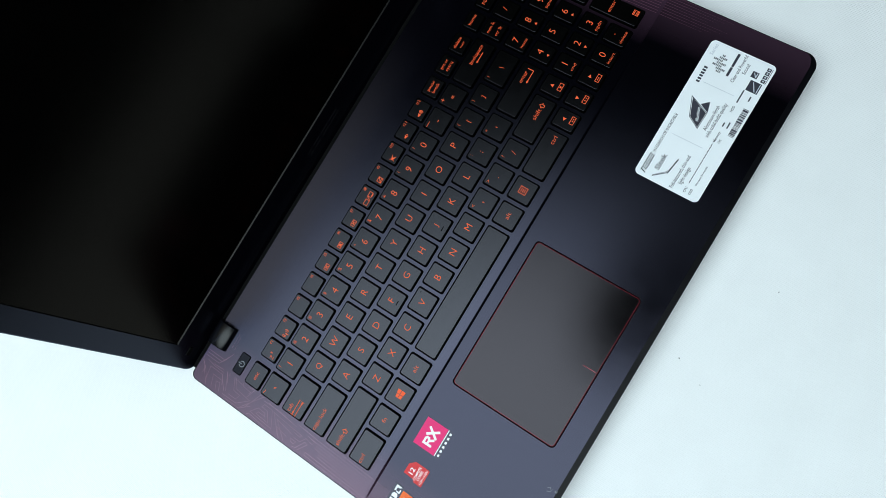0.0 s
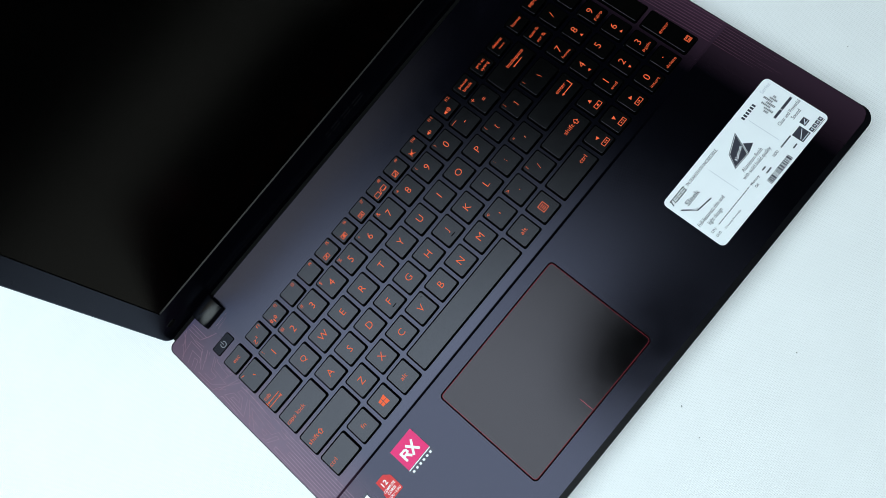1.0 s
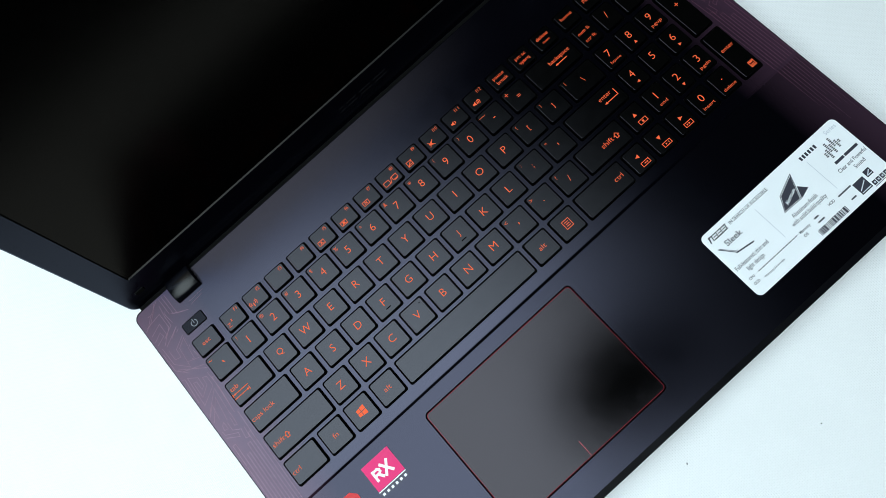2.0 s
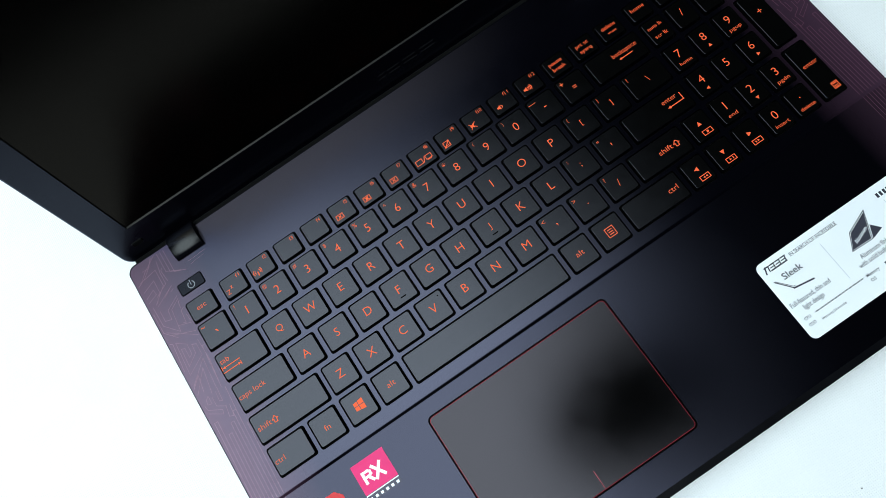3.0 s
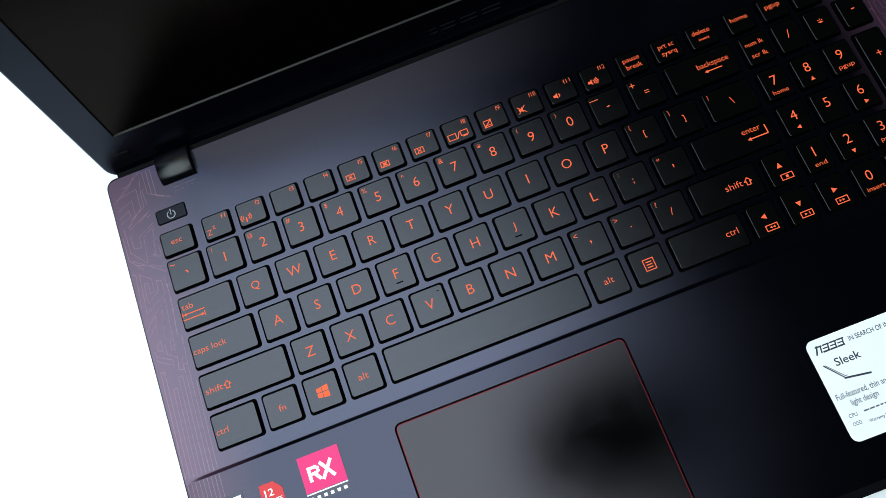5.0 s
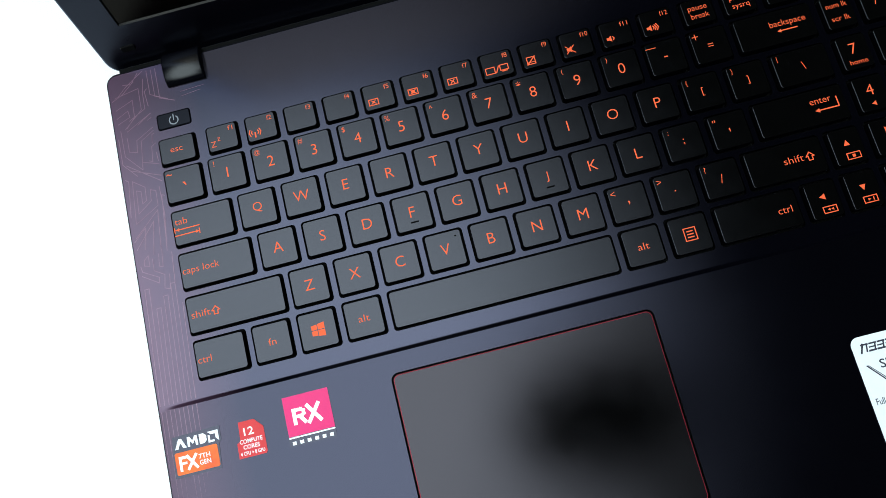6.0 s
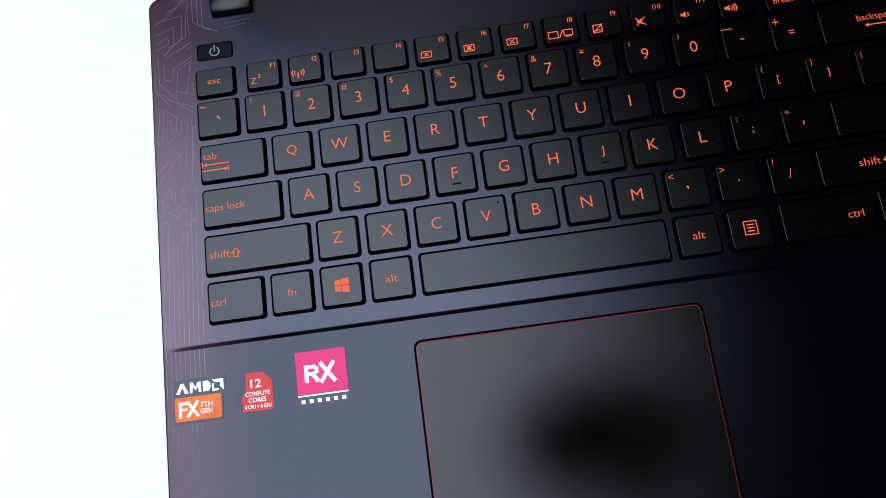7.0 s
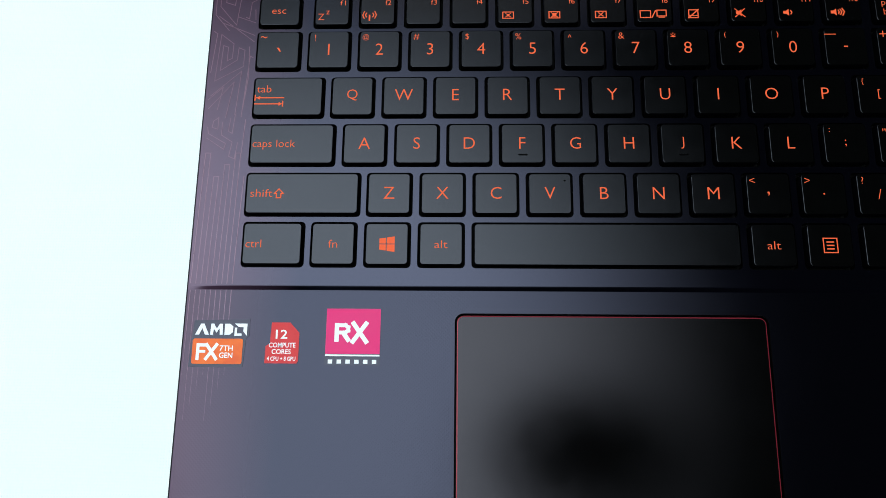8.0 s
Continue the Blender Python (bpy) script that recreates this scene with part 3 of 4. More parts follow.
def side_rest(sign):
    bm = bmesh.new()
    ys = [STEP - (STEP - FRONT - 2.6) * k / 60 for k in range(61)]
    rows = []
    for y in ys:
        r = 7.0
        depth = max(0.0, FRONT + 2.6 + r - y)
        inset = r - math.sqrt(max(0.0, r * r - depth * depth))
        row = []
        for k in range(13):
            u = max(inset, (FADE - 0.7) * k / 12)
            x = LEFT + 0.7 + u if sign < 0 else RIGHT - 0.7 - u
            row.append(bm.verts.new((x * MM, y * MM, rise(x) * MM)))
        rows.append(row)
    for a, b in zip(rows, rows[1:]):
        for k in range(12):
            q = (a[k], b[k], b[k + 1], a[k + 1])
            bm.faces.new(q if sign < 0 else tuple(reversed(q)))
    bmesh.ops.remove_doubles(bm, verts=bm.verts, dist=1e-6)
    return bm


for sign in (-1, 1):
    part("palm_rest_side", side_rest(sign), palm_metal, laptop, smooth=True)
bm = bmesh.new()
xs = [LEFT + 0.7 + (FADE - 0.7) * k / 12 for k in range(13)] + [RIGHT - FADE + (FADE - 0.7) * k / 12 for k in range(13)]
lines = [[bm.verts.new((x * MM, (STEP + y) * MM, (ZP + (rise(x) - ZP) * h) * MM)) for x in xs] for y, h in ((0, 1.0), (0.12, 0.97), (0.5, 0.72), (1.3, 0.14), (1.5, 0.05), (1.9, 0.0))]
for a, b in zip(lines, lines[1:]):
    for k in range(len(xs) - 1):
        bm.faces.new((a[k], a[k + 1], b[k + 1], b[k]))
part("palm_rest_step", bm, deck_metal, laptop, smooth=True)
bm = bmesh.new()
inner = rounded(LEFT + 0.7, FRONT + 2.6, RIGHT - 0.7, 0, 7.0, 8)[:18]
outer = rounded(LEFT + 0.05, FRONT - 1.15, RIGHT - 0.05, 0, 9.0, 8)[:18]
inner = inner[:9] + [(LEFT + FADE, FRONT + 2.6), (RIGHT - FADE, FRONT + 2.6)] + inner[9:]
outer = outer[:9] + [(LEFT + FADE, FRONT - 1.15), (RIGHT - FADE, FRONT - 1.15)] + outer[9:]
lip = [[bm.verts.new((x * MM, y * MM, z * MM)) for (x, y), z in zip(pts, zs)] for pts, zs in ((inner, [rise(x) + 0.004 for x, y in inner]), (outer, [ZP - 0.12] * 20))]
for k in range(19):
    bm.faces.new((lip[1][k], lip[1][k + 1], lip[0][k + 1], lip[0][k]))
part("front_lip", bm, edge_black, laptop)

# touchpad
pad = part("touchpad", lathe_stack([(rounded(PX0 + 0.75, PY0 + 0.75, PX1 - 0.75, PY1 - 0.75, 2.4, 5), ZPALM - 1.1), (rounded(PX0 + 0.75, PY0 + 0.75, PX1 - 0.75, PY1 - 0.75, 2.4, 5), ZPALM - 0.32), (rounded(PX0 + 1.1, PY0 + 1.1, PX1 - 1.1, PY1 - 1.1, 2.1, 5), ZPALM - 0.22)]), pad_black, laptop, "satin black touchpad with red bevelled edge")
bm = bmesh.new()
a = loop(bm, rounded(PX0 + 0.78, PY0 + 0.78, PX1 - 0.78, PY1 - 0.78, 2.4, 5), ZPALM - 0.30)
b = loop(bm, rounded(PX0 + 1.13, PY0 + 1.13, PX1 - 1.13, PY1 - 1.13, 2.1, 5), ZPALM - 0.17)
bridge(bm, a, b)
part("red_trim", bm, trim_red, pad, "red bevelled edge")
bm = bmesh.new()
rect(bm, 91.2, -148.4, 0.35, 9.0, ZPALM - 0.19)
part("button_divider", bm, trim_red, pad, "short red divider line")

# keys
key_meshes = {}


def key_mesh(w, h):
    got = key_meshes.get((w, h))
    if got:
        return got
    def ring(inset, r):
        return rounded(-w / 2 + inset, -h / 2 + inset, w / 2 - inset, h / 2 - inset, r, 3)
    bm = lathe_stack([(ring(0.80, 1.3), -3.6), (ring(0.80, 1.3), -1.7), (ring(0.95, 1.2), -0.30), (ring(1.02, 1.1), -0.05), (ring(1.12, 1.0), 0.0)], True, [1, 1, 1, 0, 0])
    me = bpy.data.meshes.new("key")
    bm.to_mesh(me)
    bm.free()
    me.materials.append(key_top)
    me.materials.append(key_side)
    key_meshes[(w, h)] = me
    return me


WAY = {"up": 90, "down": 270, "left": 180, "right": 0}


def draw_marks(bm, marks, z):
    for m in marks:
        if m[0] == "t":
            write(bm, m[1], m[2], m[3], m[4], z, m[5], m[6])
        elif m[0] == "o":
            strip(bm, [(m[1] - m[3] / 2, m[2] - m[4] / 2), (m[1] + m[3] / 2, m[2] - m[4] / 2), (m[1] + m[3] / 2, m[2] + m[4] / 2), (m[1] - m[3] / 2, m[2] + m[4] / 2)], 0.38, z, True)
        elif m[0] == "b":
            rect(bm, m[1], m[2], m[3], m[4], z)
        elif m[0] == "v":
            w = [radians(WAY[m[3]] + k) for k in (0, 125, 235)]
            poly(bm, [(m[1] + m[4] * math.cos(q), m[2] + m[4] * math.sin(q)) for q in w], z)
        elif m[0] == "p":
            poly(bm, m[1], z)
        elif m[0] == "l":
            strip(bm, m[1], m[2], z)


for x0, x1, y0, y1, marks in keys:
    ob = new("key", key_mesh(round(x1 - x0, 2), round(y1 - y0, 2)))
    ob.parent = laptop
    ob.location = ((x0 + x1) / 2 * MM, (y0 + y1) / 2 * MM, ZK * MM)
    drawn = [m for m in marks if m[0] != "k"]
    if drawn:
        bm = bmesh.new()
        draw_marks(bm, drawn, 0.03)
        part("legend", bm, glow_red, ob, "glowing orange-red legend")
    for m in marks:
        if m[0] == "k":
            bm = lathe_stack([(rounded(m[1] - 1.7, m[2] - 0.35, m[1] + 1.7, m[2] + 0.35, 0.3, 2), -0.05), (rounded(m[1] - 1.5, m[2] - 0.2, m[1] + 1.5, m[2] + 0.2, 0.15, 2), 0.3)])
            part("homing_bar", bm, key_side, ob)

# power key
bm = lathe_stack([(rounded(-36.1, 45.2, -21.5, 52.1, 1.0, 3), ZP - 2), (rounded(-36.1, 45.2, -21.5, 52.1, 1.0, 3), ZP + 0.2), (rounded(-35.8, 45.5, -21.8, 51.8, 0.8, 3), ZP + 0.4)])
power = part("power_key", bm, power_black, laptop, "glossy black power key")
bm = bmesh.new()
strip(bm, [(-28.8 + 1.9 * math.cos(radians(a)), 48.3 + 1.9 * math.sin(radians(a))) for a in range(125, 416, 15)], 0.5, ZP + 0.44)
strip(bm, [(-28.8, 48.4), (-28.8, 50.9)], 0.5, ZP + 0.44)
part("power_mark", bm, power_white, power, "pale grey power mark")

# hinge covers
def hinge(x0, x1):
    bm = bmesh.new()
    prof = [(63.6, ZP - 1.5), (63.6, ZP + 0.6)] + [(71.4 + 7.8 * math.cos(radians(a)), ZP + 0.4 + 3.8 * math.sin(radians(a))) for a in range(172, -1, -6)] + [(79.3, ZP - 0.8), (79.4, ZP - 4)]
    sides = [[bm.verts.new((x * MM, y * MM, z * MM)) for y, z in prof] for x in (x0, x0 + 0.5, x1 - 0.5, x1)]
    for s, k in ((0, -1), (3, -1)):
        for v in sides[s]:
            v.co.z -= 0.0003
    for a, b in zip(sides, sides[1:]):
        for k in range(len(prof) - 1):
            bm.faces.new((a[k], b[k], b[k + 1], a[k + 1]))
    bm.faces.new(sides[0])
    bm.faces.new(list(reversed(sides[3])))
    bmesh.ops.recalc_face_normals(bm, faces=bm.faces)
    return bm


for x0, x1 in ((-28.6, -11.6), (281.6, 298.6)):
    part("hinge_cover", hinge(x0, x1), hinge_black, laptop, "glossy black hinge cover", True)
bm = bmesh.new()
box(bm, (LEFT + 6) * MM, (BACK + 0.1) * MM, 0.008, (RIGHT - 6) * MM, 0.0795, (ZP - 1.5) * MM, 0.0004)
part("hinge_bar", bm, well_black, laptop)

# lid: built flat in its own plane (x, v up the lid, w out of the front), then leaned back
lid = new("lid")
lid.empty_display_size = 0.02
lid.parent = laptop
tagged(lid, "raised display lid with dark switched-off screen")
lid.matrix_local = Matrix.Translation((0, 82.7 * MM, ZK * MM)) @ Matrix.Rotation(radians(71.5), 4, "X")
SX0, SX1, SV0, SV1 = -38.3, 308.3, 16.0, 211.0
LX0, LX1, LV0, LV1 = -54.8, 324.8, -9.0, 236.0
bm = lathe_stack([(rounded(LX0 + 3, LV0 + 1, LX1 - 3, LV1 - 3, 6, 6), -8.0), (rounded(LX0 + 0.6, LV0 + 0.3, LX1 - 0.6, LV1 - 0.6, 7, 6), -6.6), (rounded(LX0, LV0, LX1, LV1, 8, 6), -4.0), (rounded(LX0, LV0, LX1, LV1, 8, 6), -1.6)])
part("back_cover", bm, edge_black, lid)
bm = bmesh.new()
r = [loop(bm, rounded(LX0, LV0, LX1, LV1, 8, 6), -1.6), loop(bm, rounded(LX0 + 0.3, LV0 + 0.3, LX1 - 0.3, LV1 - 0.3, 7.7, 6), -0.5), loop(bm, rounded(LX0 + 1.1, LV0 + 1.1, LX1 - 1.1, LV1 - 1.1, 7, 6), 0.0), loop(bm, rounded(SX0 - 0.4, SV0 - 0.4, SX1 + 0.4, SV1 + 0.4, 0.5, 6), 0.0)]
for a, b in zip(r, r[1:]):
    bridge(bm, a, b)
part("bezel", bm, bezel_black, lid, "matt black screen bezel")
bm = bmesh.new()
a = loop(bm, rounded(SX0 - 0.4, SV0 - 0.4, SX1 + 0.4, SV1 + 0.4, 0.5, 6), 0.0)
b = loop(bm, rounded(SX0, SV0, SX1, SV1, 0.2, 6), -1.0)
bridge(bm, a, b)
part("bezel_bevel", bm, bezel_bevel, lid, "thin grey inner bevel")
bm = bmesh.new()
rect(bm, (SX0 + SX1) / 2, (SV0 + SV1) / 2, SX1 - SX0 + 1, SV1 - SV0 + 1, -1.0)
part("screen", bm, screen_gloss, lid, "dark glossy switched-off display")
bm = bmesh.new()
for k, (x0, x1, slant) in enumerate(((116, 121, 2.0), (122.5, 131, 0.8), (132.5, 142, 0.8), (143.5, 154, 0.8))):
    for v in (3.2, 5.6):
        poly(bm, [(x0, v), (x1 - 1, v), (x1 - 1 + slant, v + 0.9), (x0 + slant, v + 0.9)], 0.06)
part("maker_mark", bm, logo_dark, lid, "dark metallic maker mark as plain bars")
for bx in (-41.0, 311.0):
    bm = lathe_stack([(rounded(bx - 3.2, 2.6, bx + 3.2, 5.6, 0.8, 3), 0.0), (rounded(bx - 2.9, 2.9, bx + 2.9, 5.3, 0.6, 3), 0.7)])
    part("bumper", bm, well_black, lid)

# stickers and printed marks
def sheet_part(name, pts, z, material, parent, label="", thick=0.12):
    return part(name, lathe_stack([(pts, z), (pts, z + thick)]), material, parent, label)


ZS = ZPALM + 0.02
s1 = sheet_part("graphics_sticker", [(-5.9, -98.2), (13.0, -98.2), (13.0, -78.9), (-5.9, -78.9)], ZS, sticker_clear, laptop, "magenta and black square sticker")
sheet_part("colour_field", [(-5.7, -94.4), (12.9, -94.4), (12.9, -79.0), (-5.7, -79.0)], ZS + 0.06, magenta, s1, "bright magenta field")
bm = bmesh.new()
z = ZS + 0.22
rect(bm, 3.6, -94.9, 18.6, 0.55, z)
strip(bm, [(-2.0, -89.6), (-2.0, -84.7)], 1.5, z)
strip(bm, [(-2.0, -84.7), (0.9, -84.7), (1.9, -85.4), (1.9, -86.5), (0.9, -87.2), (-1.6, -87.2)], 1.3, z)
strip(bm, [(0.3, -87.4), (1.9, -89.6)], 1.5, z)
strip(bm, [(3.6, -90.2), (8.0, -84.1)], 1.5, z)
strip(bm, [(3.7, -84.1), (8.1, -90.2)], 1.5, z)
for k in range(6):
    rect(bm, -3.9 + 3.0 * k, -97.0, 1.5, 1.35, z)
part("white_print", bm, white_print, s1, "white marks as plain bars")

s2 = sheet_part("processor_sticker", [(-26.4, -97.8), (-15.4, -97.8), (-14.9, -97.0), (-14.9, -87.4), (-18.2, -83.9), (-24.6, -83.9), (-24.9, -91.0), (-26.3, -92.0)], ZS, sticker_red, laptop, "red sticker with a cut corner")
bm = bmesh.new()
z = ZS + 0.14
write(bm, "12", -21.0, -87.9, 3.0, z, "c", 4.0)
write(bm, "COMPUTE", -20.6, -91.6, 1.6, z, "c", 9.2)
write(bm, "CORES", -20.8, -93.8, 1.6, z, "c", 6.6)
write(bm, "4 CPU + 8 GPU", -20.7, -96.2, 1.4, z, "c", 9.8)
part("white_text", bm, white_print, s2, "white lettering")

s3 = sheet_part("maker_sticker", [(-52.6, -99.2), (-33.8, -99.2), (-33.2, -89.4), (-32.2, -88.6), (-32.2, -82.9), (-51.6, -83.4)], ZPALM + 0.02, sticker_clear, laptop, "clear dark sticker with an orange field")
zo = ZPALM + 0.09
sheet_part("orange_field", rounded(-51.6, -98.2, -34.2, -89.6, 0.7, 3), zo, sticker_orange, s3, "orange field with a yellow burst")
bm = bmesh.new()
z = zo + 0.16
poly(bm, [(-51.0, -88.3), (-49.6, -88.3), (-48.6, -86.0), (-47.6, -88.3), (-46.2, -88.3), (-48.0, -84.5), (-49.2, -84.5)], z)
poly(bm, [(-45.8, -88.3), (-44.8, -88.3), (-44.6, -86.2), (-43.6, -87.6), (-42.6, -86.2), (-42.4, -88.3), (-41.4, -88.3), (-41.6, -84.5), (-42.6, -84.5), (-43.6, -86.2), (-44.6, -84.5), (-45.6, -84.5)], z)
poly(bm, [(-40.8, -88.3), (-39.0, -88.3), (-37.9, -87.4), (-37.9, -85.4), (-39.0, -84.5), (-40.8, -84.5)], z)
poly(bm, [(-37.4, -84.4), (-33.0, -84.4), (-33.0, -88.6), (-34.3, -87.2), (-34.3, -85.6), (-36.0, -85.6)], z)
strip(bm, [(-36.9, -86.2), (-36.9, -88.2), (-35.2, -88.2)], 0.8, z)
strip(bm, [(-49.6, -96.4), (-49.6, -91.8), (-47.2, -91.8)], 1.1, z)
strip(bm, [(-49.4, -94.0), (-47.4, -94.0)], 0.9, z)
strip(bm, [(-46.6, -96.4), (-43.2, -91.7)], 1.1, z)
strip(bm, [(-46.6, -91.7), (-43.2, -96.4)], 1.1, z)
write(bm, "7TH", -39.8, -92.8, 1.8, z, "c", 4.6)
write(bm, "GEN", -39.8, -95.2, 1.8, z, "c", 4.6)
part("white_print", bm, white_print, s3, "white marks")

# feature label, 98 x 43 mm, built from its lower left corner
BX, BY = 210.9, -152.6
label = sheet_part("feature_label", rounded(BX, BY, BX + 98.2, BY + 42.6, 3.2, 5), ZS, label_white, laptop, "white paper feature label with rounded corners")
z = ZS + 0.15
dark, grey, rule, pale = bmesh.new(), bmesh.new(), bmesh.new(), bmesh.new()
# maker mark as slanted bars
for k, x in enumerate((3.0, 6.2, 9.4, 12.6)):
    strip(dark, [(BX + x, BY + 36.6), (BX + x + 1.2, BY + 39.6)] if k == 0 else [(BX + x, BY + 36.8), (BX + x + 2.4, BY + 36.8)], 0.7, z)
    strip(dark, [(BX + x + 0.6, BY + 39.4), (BX + x + 3.0, BY + 39.4)], 0.6, z)
    strip(dark, [(BX + x + 2.2, BY + 36.8), (BX + x + 2.7, BY + 39.4)], 0.6, z)
    if k:
        strip(dark, [(BX + x + 0.3, BY + 38.1), (BX + x + 2.4, BY + 38.1)], 0.5, z)
write(dark, "IN SEARCH OF INCREDIBLE", BX + 17.6, BY + 38.2, 2.0, z, "l", 27.5)
write(dark, "Sleek", BX + 8.0, BY + 31.4, 3.2, z, "l", 11.0)
strip(dark, [(BX + 3.2, BY + 31.6), (BX + 9.0, BY + 24.6)], 0.5, z)
strip(dark, [(BX + 9.0, BY + 24.4), (BX + 19.2, BY + 22.9)], 0.8, z)
strip(grey, [(BX + 3.8, BY + 31.6), (BX + 9.4, BY + 25.2), (BX + 10.2, BY + 25.2)], 0.3, z)
write(grey, "Full-featured, thin and", BX + 1.8, BY + 18.4, 2.4, z, "l", 22.8)
write(grey, "light design", BX + 6.4, BY + 14.8, 2.4, z, "l", 11.6)
for x in (32.5, 70.5):
    bm = bmesh.new()
    strip(bm, [(BX + x, BY + 34.0), (BX + x, BY + 14.0)], 0.3, z)
    part("divider_line", bm, line_grey, label, "thin pale grey rule")
# small laptop picture
poly(dark, [(BX + 42.8, BY + 23.2), (BX + 53.2, BY + 22.9), (BX + 58.8, BY + 34.8), (BX + 47.2, BY + 30.2)], z)
strip(grey, [(BX + 42.2, BY + 22.8), (BX + 53.5, BY + 22.4), (BX + 59.4, BY + 35.6), (BX + 46.9, BY + 30.6)], 0.45, z + 0.03, True)
poly(dark, [(BX + 53.9, BY + 22.2), (BX + 60.8, BY + 24.2), (BX + 57.0, BY + 28.6)], z)
write(pale, "Aluminum", BX + 50.4, BY + 27.0, 2.0, z + 0.05, "c", 9.4, 21.0)
write(grey, "Aluminum finish", BX + 43.0, BY + 18.7, 2.4, z, "l", 17.6)
write(grey, "with solid build quality", BX + 39.6, BY + 15.5, 2.4, z, "l", 24.4)
for k in range(6):
    rect(dark, BX + 69.6 + 2.0 * k, BY + 37.4, 1.3, 2.3, z)
write(rule, "Series", BX + 88.4, BY + 38.8, 2.4, z, "l", 7.6)
# sound mark: columns of dots
for k, (lo, hi) in enumerate(((2, 5), (0, 6), (3, 9), (1, 7), (4, 10), (2, 7), (4, 6))):
    for n in range(lo, hi):
        rect(dark, BX + 80.4 + 1.75 * k, BY + 26.8 + 1.0 * n, 1.3, 0.66, z)
for x, w in ((80.0, 6.2), (86.8, 9.2)):
    rect(dark, BX + x + w / 2, BY + 23.7, w, 1.6, z)
write(grey, "Clear and Powerful", BX + 77.8, BY + 19.4, 2.2, z, "l", 19.2)
write(grey, "Sound", BX + 85.4, BY + 15.8, 2.3, z, "l", 7.0)
write(dark, "CPU", BX + 3.0, BY + 10.2, 1.5, z, "l", 3.6)
write(dark, "ODD", BX + 3.0, BY + 6.8, 1.5, z, "l", 3.8)
for x0, x1, y in ((9.5, 36.0, 10.2),):
    x = x0
    while x < x1:
        w = 0.8 + 1.6 * random.random()
        rect(grey, BX + x + w / 2, BY + y, w, 0.6, z)
        x += w + 0.5
write(dark, "Warranty 24 months", BX + 9.6, BY + 6.0, 1.2, z, "l", 14.0)
write(dark, "Memory", BX + 39.2, BY + 10.2, 1.6, z, "l", 7.2)
write(dark, "OS", BX + 39.6, BY + 7.4, 1.5, z, "l", 2.6)
write(dark, "HDD", BX + 60.6, BY + 10.6, 1.6, z, "l", 4.2)
for x, w, y in ((50.0, 3.0, 10.4), (50.0, 4.4, 7.6), (67.4, 9.0, 10.4), (71.0, 3.4, 4.8)):
    rect(grey, BX + x + w / 2, BY + y, w, 0.9, z)
x = 46.4
while x < 66.0:
    w = random.choice((0.3, 0.5, 0.9, 1.3))
    rect(dark if random.random() < 0.7 else grey, BX + x + w / 2, BY + 3.2 - 0.0, w, 3.6, z)
    x += w + random.choice((0.25, 0.4))
for x, y, w, h in ((77.0, 2.6, 7.2, 7.4), (85.8, 7.4, 4.2, 4.0)):
    rect(dark, BX + x + w / 2, BY + y + h / 2, w, h, z)
    strip(rule, [(BX + x + 1.0, BY + y + h * 0.3), (BX + x + w - 1.0, BY + y + h * 0.7)], 0.5, z + 0.03)
    strip(rule, [(BX + x + 0.8, BY + y + 0.9), (BX + x + w - 0.8, BY + y + 0.9)], 0.5, z + 0.03)
for k in range(4):
    rect(dark, BX + 86.2 + 2.7 * k, BY + 3.4, 2.2, 2.6, z)
    rect(rule, BX + 86.3 + 2.7 * k, BY + 3.4, 0.9, 1.0, z + 0.03)
rect(dark, BX + 90.2, BY + 1.5, 10.6, 0.35, z)
part("dark_print", dark, ink_dark, label, "near-black printed text and marks")
part("grey_print", grey, ink_grey, label, "grey printed text")
part("pale_print", rule, line_grey, label, "pale grey printed word and marks")
part("white_word", pale, label_white, label, "white word on the dark picture")

# status marks at the front edge
bm = bmesh.new()
strip(bm, [(15.6, -163.0), (16.4, -165.0), (18.4, -165.6)], 0.25, ZPALM + 0.03)
strip(bm, [(17.6, -162.6), (18.8, -164.0), (17.6, -164.6)], 0.25, ZPALM + 0.03)
part("status_mark", bm, power_white, laptop)
bm = bmesh.new()
strip(bm, [(18.2 + 0.6 * math.cos(radians(a)), -168.0 + 0.6 * math.sin(radians(a))) for a in range(0, 360, 30)], 0.4, ZPALM + 0.03, True)
part("status_light", bm, power_white, laptop)

# etched maze lines on the two side strips of the deck


def clipped(a, b, x0, x1, y0, y1):
    """The stretch of a line inside a rectangle, or None."""
    (ax, ay), (bx, by) = a, b
    t0, t1 = 0.0, 1.0
    for p, q in ((ax - bx, ax - x0), (bx - ax, x1 - ax), (ay - by, ay - y0), (by - ay, y1 - ay)):
        if abs(p) < 1e-9:
            if q < 0:
                return None
            continue
        r = q / p
        if p < 0:
            t0 = max(t0, r)
        else:
            t1 = min(t1, r)
    return [(ax + t0 * (bx - ax), ay + t0 * (by - ay)), (ax + t1 * (bx - ax), ay + t1 * (by - ay))] if t0 < t1 else None


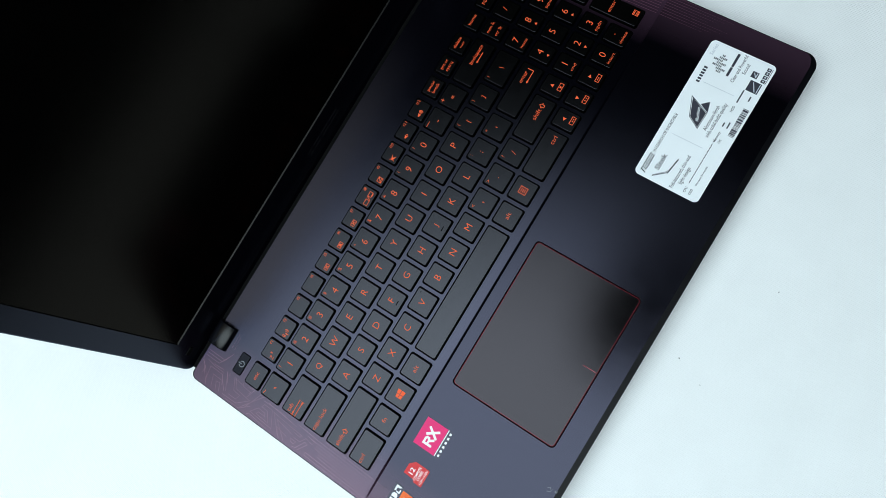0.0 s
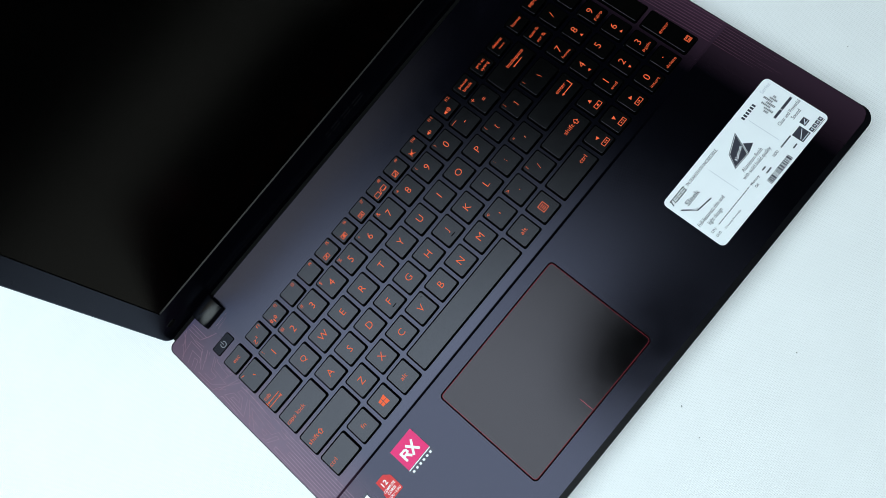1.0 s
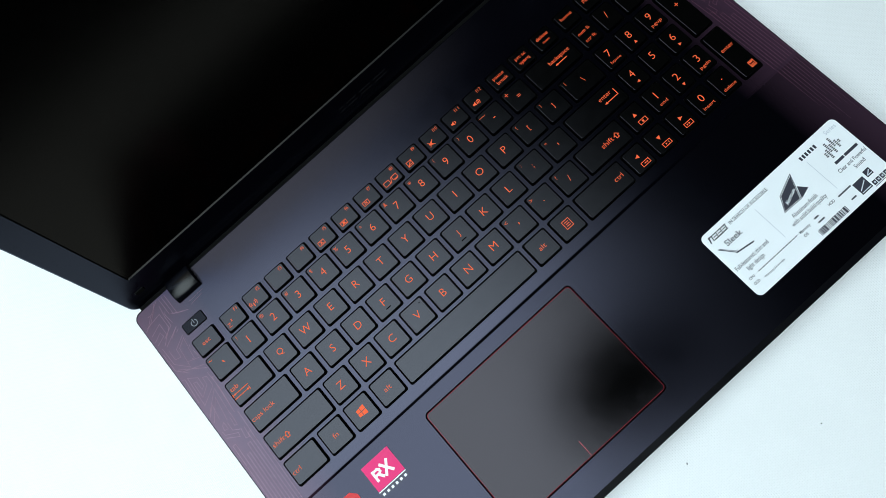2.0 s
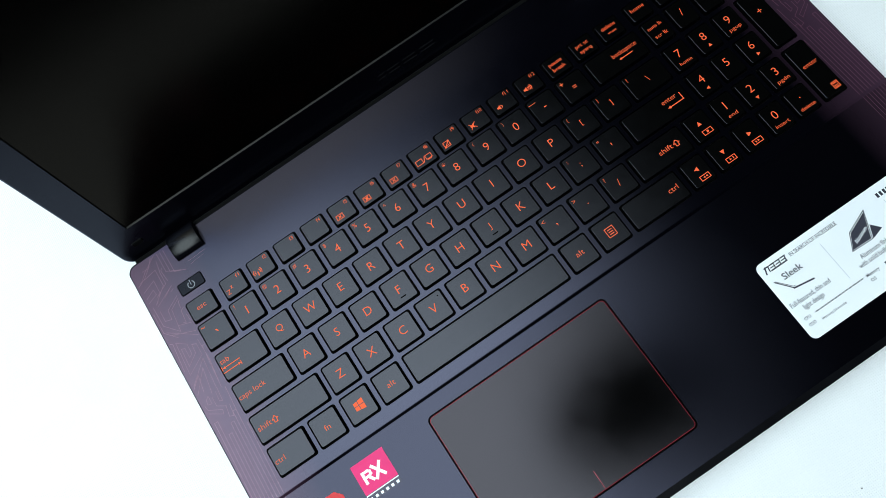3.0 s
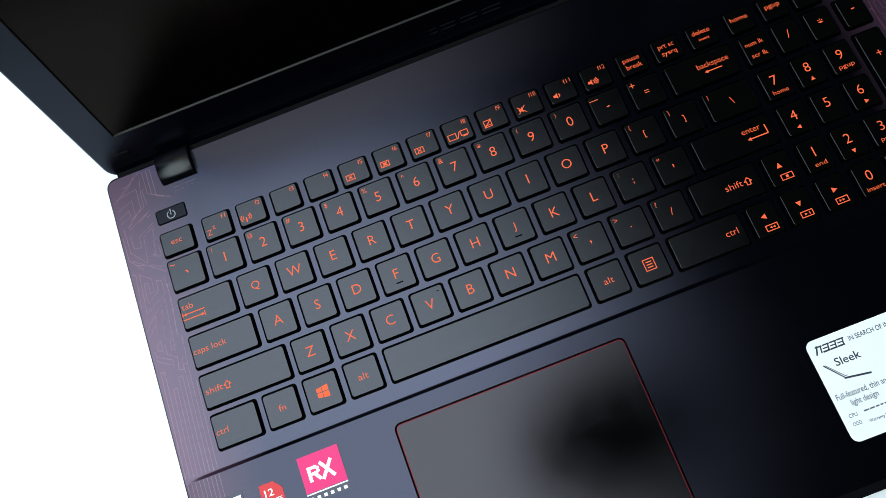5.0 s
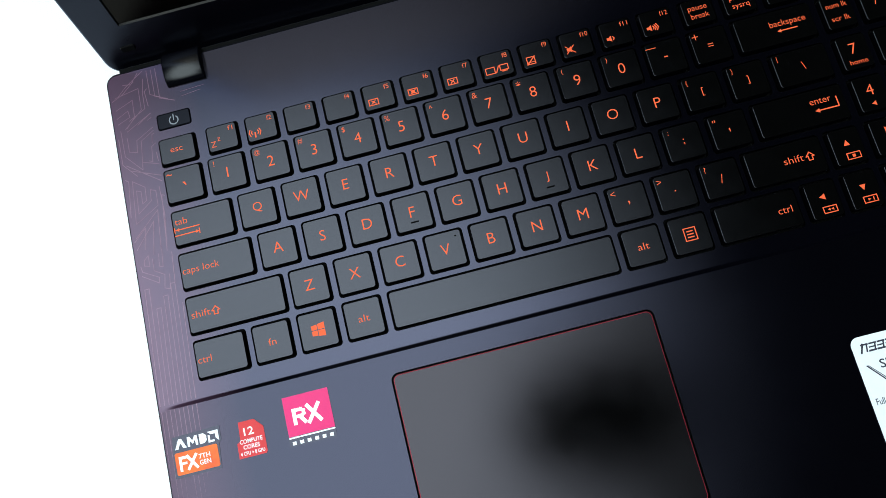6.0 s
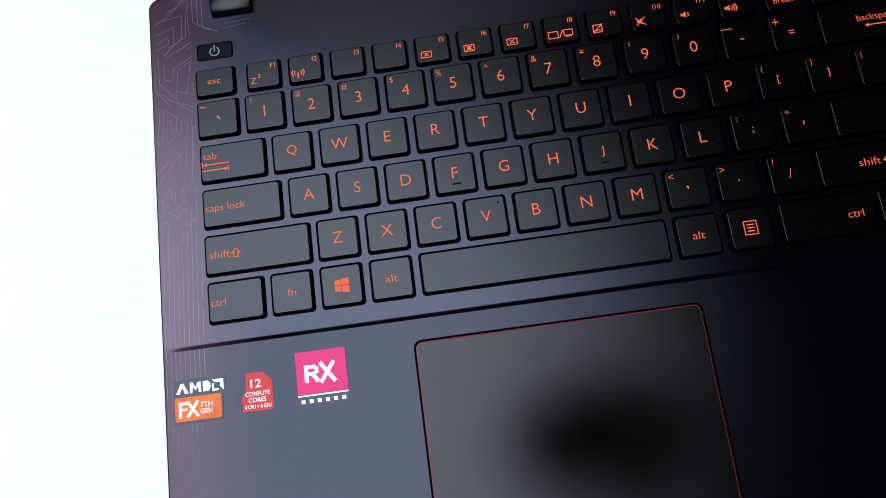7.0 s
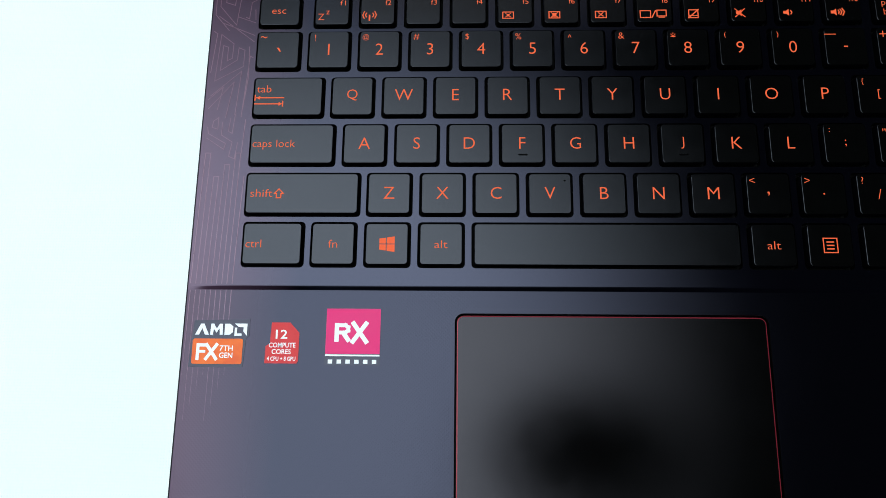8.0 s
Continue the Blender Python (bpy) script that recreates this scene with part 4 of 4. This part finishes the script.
def maze(mirror):
    bm = bmesh.new()
    x0, x1 = LEFT + 1.2, -38.6

    def put(pts, lo, hi, xr=x1, z=ZP + 0.012, width=0.30):
        for a, b in zip(pts, pts[1:]):
            c = clipped(a, b, x0, xr, lo, hi)
            if c:
                strip(bm, [(270 - x, y) for x, y in c] if mirror else c, width, z)

    # bent lines, nested into one another, down to the long straight ones
    put([(-52.9, 65.4), (-42.2, 67.3), (-42.3, 57.0), (-50.6, 49.8)], STEP + 2.4, 75.0)
    put([(-53.3, 59.5), (-45.6, 62.5), (-45.8, 54.4), (-49.8, 50.1)], STEP + 2.4, 75.0)
    put([(-53.6, 55.5), (-48.3, 58.1), (-47.8, 55.0), (-53.5, 52.8)], STEP + 2.4, 75.0)
    put([(-39.5, 71.2), (-40.6, 64.1), (-40.7, 57.1), (-48.3, 53.2)], STEP + 2.4, 75.0)
    put([(-39.0, 57.9), (-39.7, 65.0), (-34.7, 69.9), (-36.0, 56.0), (-44.9, 50.4)], STEP + 2.4, 75.0)
    put([(-37.1, 69.7), (-31.0, 74.9), (-33.1, 54.9), (-40.3, 51.5)], STEP + 2.4, 75.0)
    put([(-51.5, 65.8), (-47.6, 69.4), (-39.4, 74.8)], STEP + 2.4, 75.0)
    put([(-48.7, 70.5), (-45.1, 70.1), (-41.5, 74.6)], STEP + 2.4, 75.0)
    put([(-50.5, 45.5), (-50.5, 39.2), (-47.0, 38.0), (-46.5, 43.5), (-38.7, 47.7)], STEP + 2.4, 75.0)
    put([(-52.8, 49.4), (-52.6, 37.5), (-45.9, 29.6), (-44.6, 42.7), (-36.9, 47.2)], STEP + 2.4, 75.0)
    put([(-50.0, 48.5), (-37.4, 55.0), (-36.6, 61.6)], STEP + 2.4, 75.0)
    put([(-40.0, 40.6), (-39.5, 44.5), (-36.6, 45.7)], STEP + 2.4, 75.0)
    put([(-42.4, 32.9), (-41.1, 32.2), (-40.5, 39.1), (-34.8, 42.4)], STEP + 2.4, 75.0)
    put([(-51.3, 30.6), (-36.1, 24.2)], STEP + 2.4, 75.0)
    put([(-52.7, 33.3), (-36.6, 21.1)], STEP + 2.4, 75.0)
    put([(-52.5, 6.5), (-42.0, 12.4), (-41.9, 19.1), (-44.2, 20.1), (-44.5, 15.1), (-50.7, 10.8), (-50.2, 21.1), (-48.3, 20.4), (-48.4, 14.8), (-46.5, 15.8), (-46.3, 21.8), (-51.3, 25.7), (-52.5, 6.5)], STEP + 2.4, 75.0)
    put([(-53.5, 0.5), (-42.5, 10.5), (-43.8, -7.0)], STEP + 2.4, 75.0)
    put([(-53.9, -4.6), (-45.0, 6.1), (-47.2, -8.2)], STEP + 2.4, 75.0)
    put([(-37.2, 15.4), (-39.7, 16.6), (-41.4, -7.9)], STEP + 2.4, 75.0)
    put([(-51.5, -9.5), (-49.7, -8.1), (-49.7, -12.7), (-51.9, -12.0), (-51.5, -9.5)], STEP + 2.4, 75.0)
    put([(-53.5, -12.0), (-53.1, -14.4), (-46.4, -18.3), (-46.9, -20.6), (-53.5, -16.2)], STEP + 2.4, 75.0)
    put([(-48.1, -9.9), (-48.2, -15.0), (-44.0, -17.7), (-44.9, -23.3), (-42.7, -24.2), (-42.0, -18.0)], STEP + 2.4, 75.0)
    put([(-45.2, -8.4), (-45.7, -13.6), (-44.2, -14.3), (-43.6, -7.0)], STEP + 2.4, 75.0)
    put([(-54.4, 64.0), (-49.5, 66.3), (-44.0, 71.0)], STEP + 2.4, 75.0)
    put([(-54.3, 46.0), (-54.2, 34.0), (-48.6, 27.4)], STEP + 2.4, 75.0)
    put([(-54.2, 27.0), (-52.9, 26.0), (-54.3, 10.0)], STEP + 2.4, 75.0)
    put([(-38.9, 36.0), (-38.5, 30.5), (-45.2, 33.0)], STEP + 2.4, 75.0)
    put([(-40.2, 20.5), (-39.8, 8.0), (-41.0, -4.0)], STEP + 2.4, 75.0)
    put([(-54.3, -1.0), (-49.0, 4.0), (-50.5, -5.0)], STEP + 2.4, 75.0)
    put([(-39.6, -9.0), (-40.3, -22.0)], STEP + 2.4, 75.0)
    top = -24.0
    # long lines that run down towards the palm rest
    for k in range(9):
        x = x0 + 0.6 + 1.85 * k
        y = top + 2.0 - 4.5 * ((k // 2 * 2) % 3)
        put([(x + 0.9, y), (x, -55.0), (x - 0.4, STEP + 2.4)], STEP + 2.4, 75)
        if k % 2 == 0 and k < 8:
            put([(x + 0.9, y), (x + 2.75, y)], STEP, 75)
    # two bent lines round the hinge cover
    for k in range(3):
        put([(-37.4 + 2.0 * k, 74.5), (-37.4 + 2.0 * k, 63.0 - 1.4 * k), (-33.0 + 3.0 * k, 60.6 - 1.6 * k)], 50, 75, -24.0)
    # and fade out in two stray dashes beside the hinge
    for k in range(2):
        put([(-24.0, 58.5 + 2.2 * k), (-15.0 + 2.0 * k, 59.4 + 1.8 * k)], 56, 63, -9.0, width=0.14)
    return bm


for mirror in (False, True):
    part("etched_pattern", maze(mirror), pattern_line, laptop, "fine pink etched maze lines")


def palm_line(mirror, k):
    """The continuation of one line over the curved side of the palm rest."""
    bm = bmesh.new()
    x = LEFT + 1.6 + 1.85 * k
    end = -102.0 - 5.0 * ((k * 3) % 4)
    ys = [STEP + (end - STEP) * n / 8 for n in range(9)]
    for a, b in zip(ys, ys[1:]):
        q = []
        for dx, y in ((-1, a), (1, a), (1, b), (-1, b)):
            w = 0.12 * (y - end) / (STEP - end) + 0.02
            px = max(x + dx * w - (STEP - y) * 0.012, LEFT + 0.9)
            q.append(bm.verts.new(((270 - px if mirror else px) * MM, y * MM, (rise(px) + 0.02) * MM)))
        bm.faces.new(q if mirror else list(reversed(q)))
    return bm


for mirror in (False, True):
    for k in range(9):
        part("etched_line", palm_line(mirror, k), pattern_line, laptop, "fine pink etched straight line")
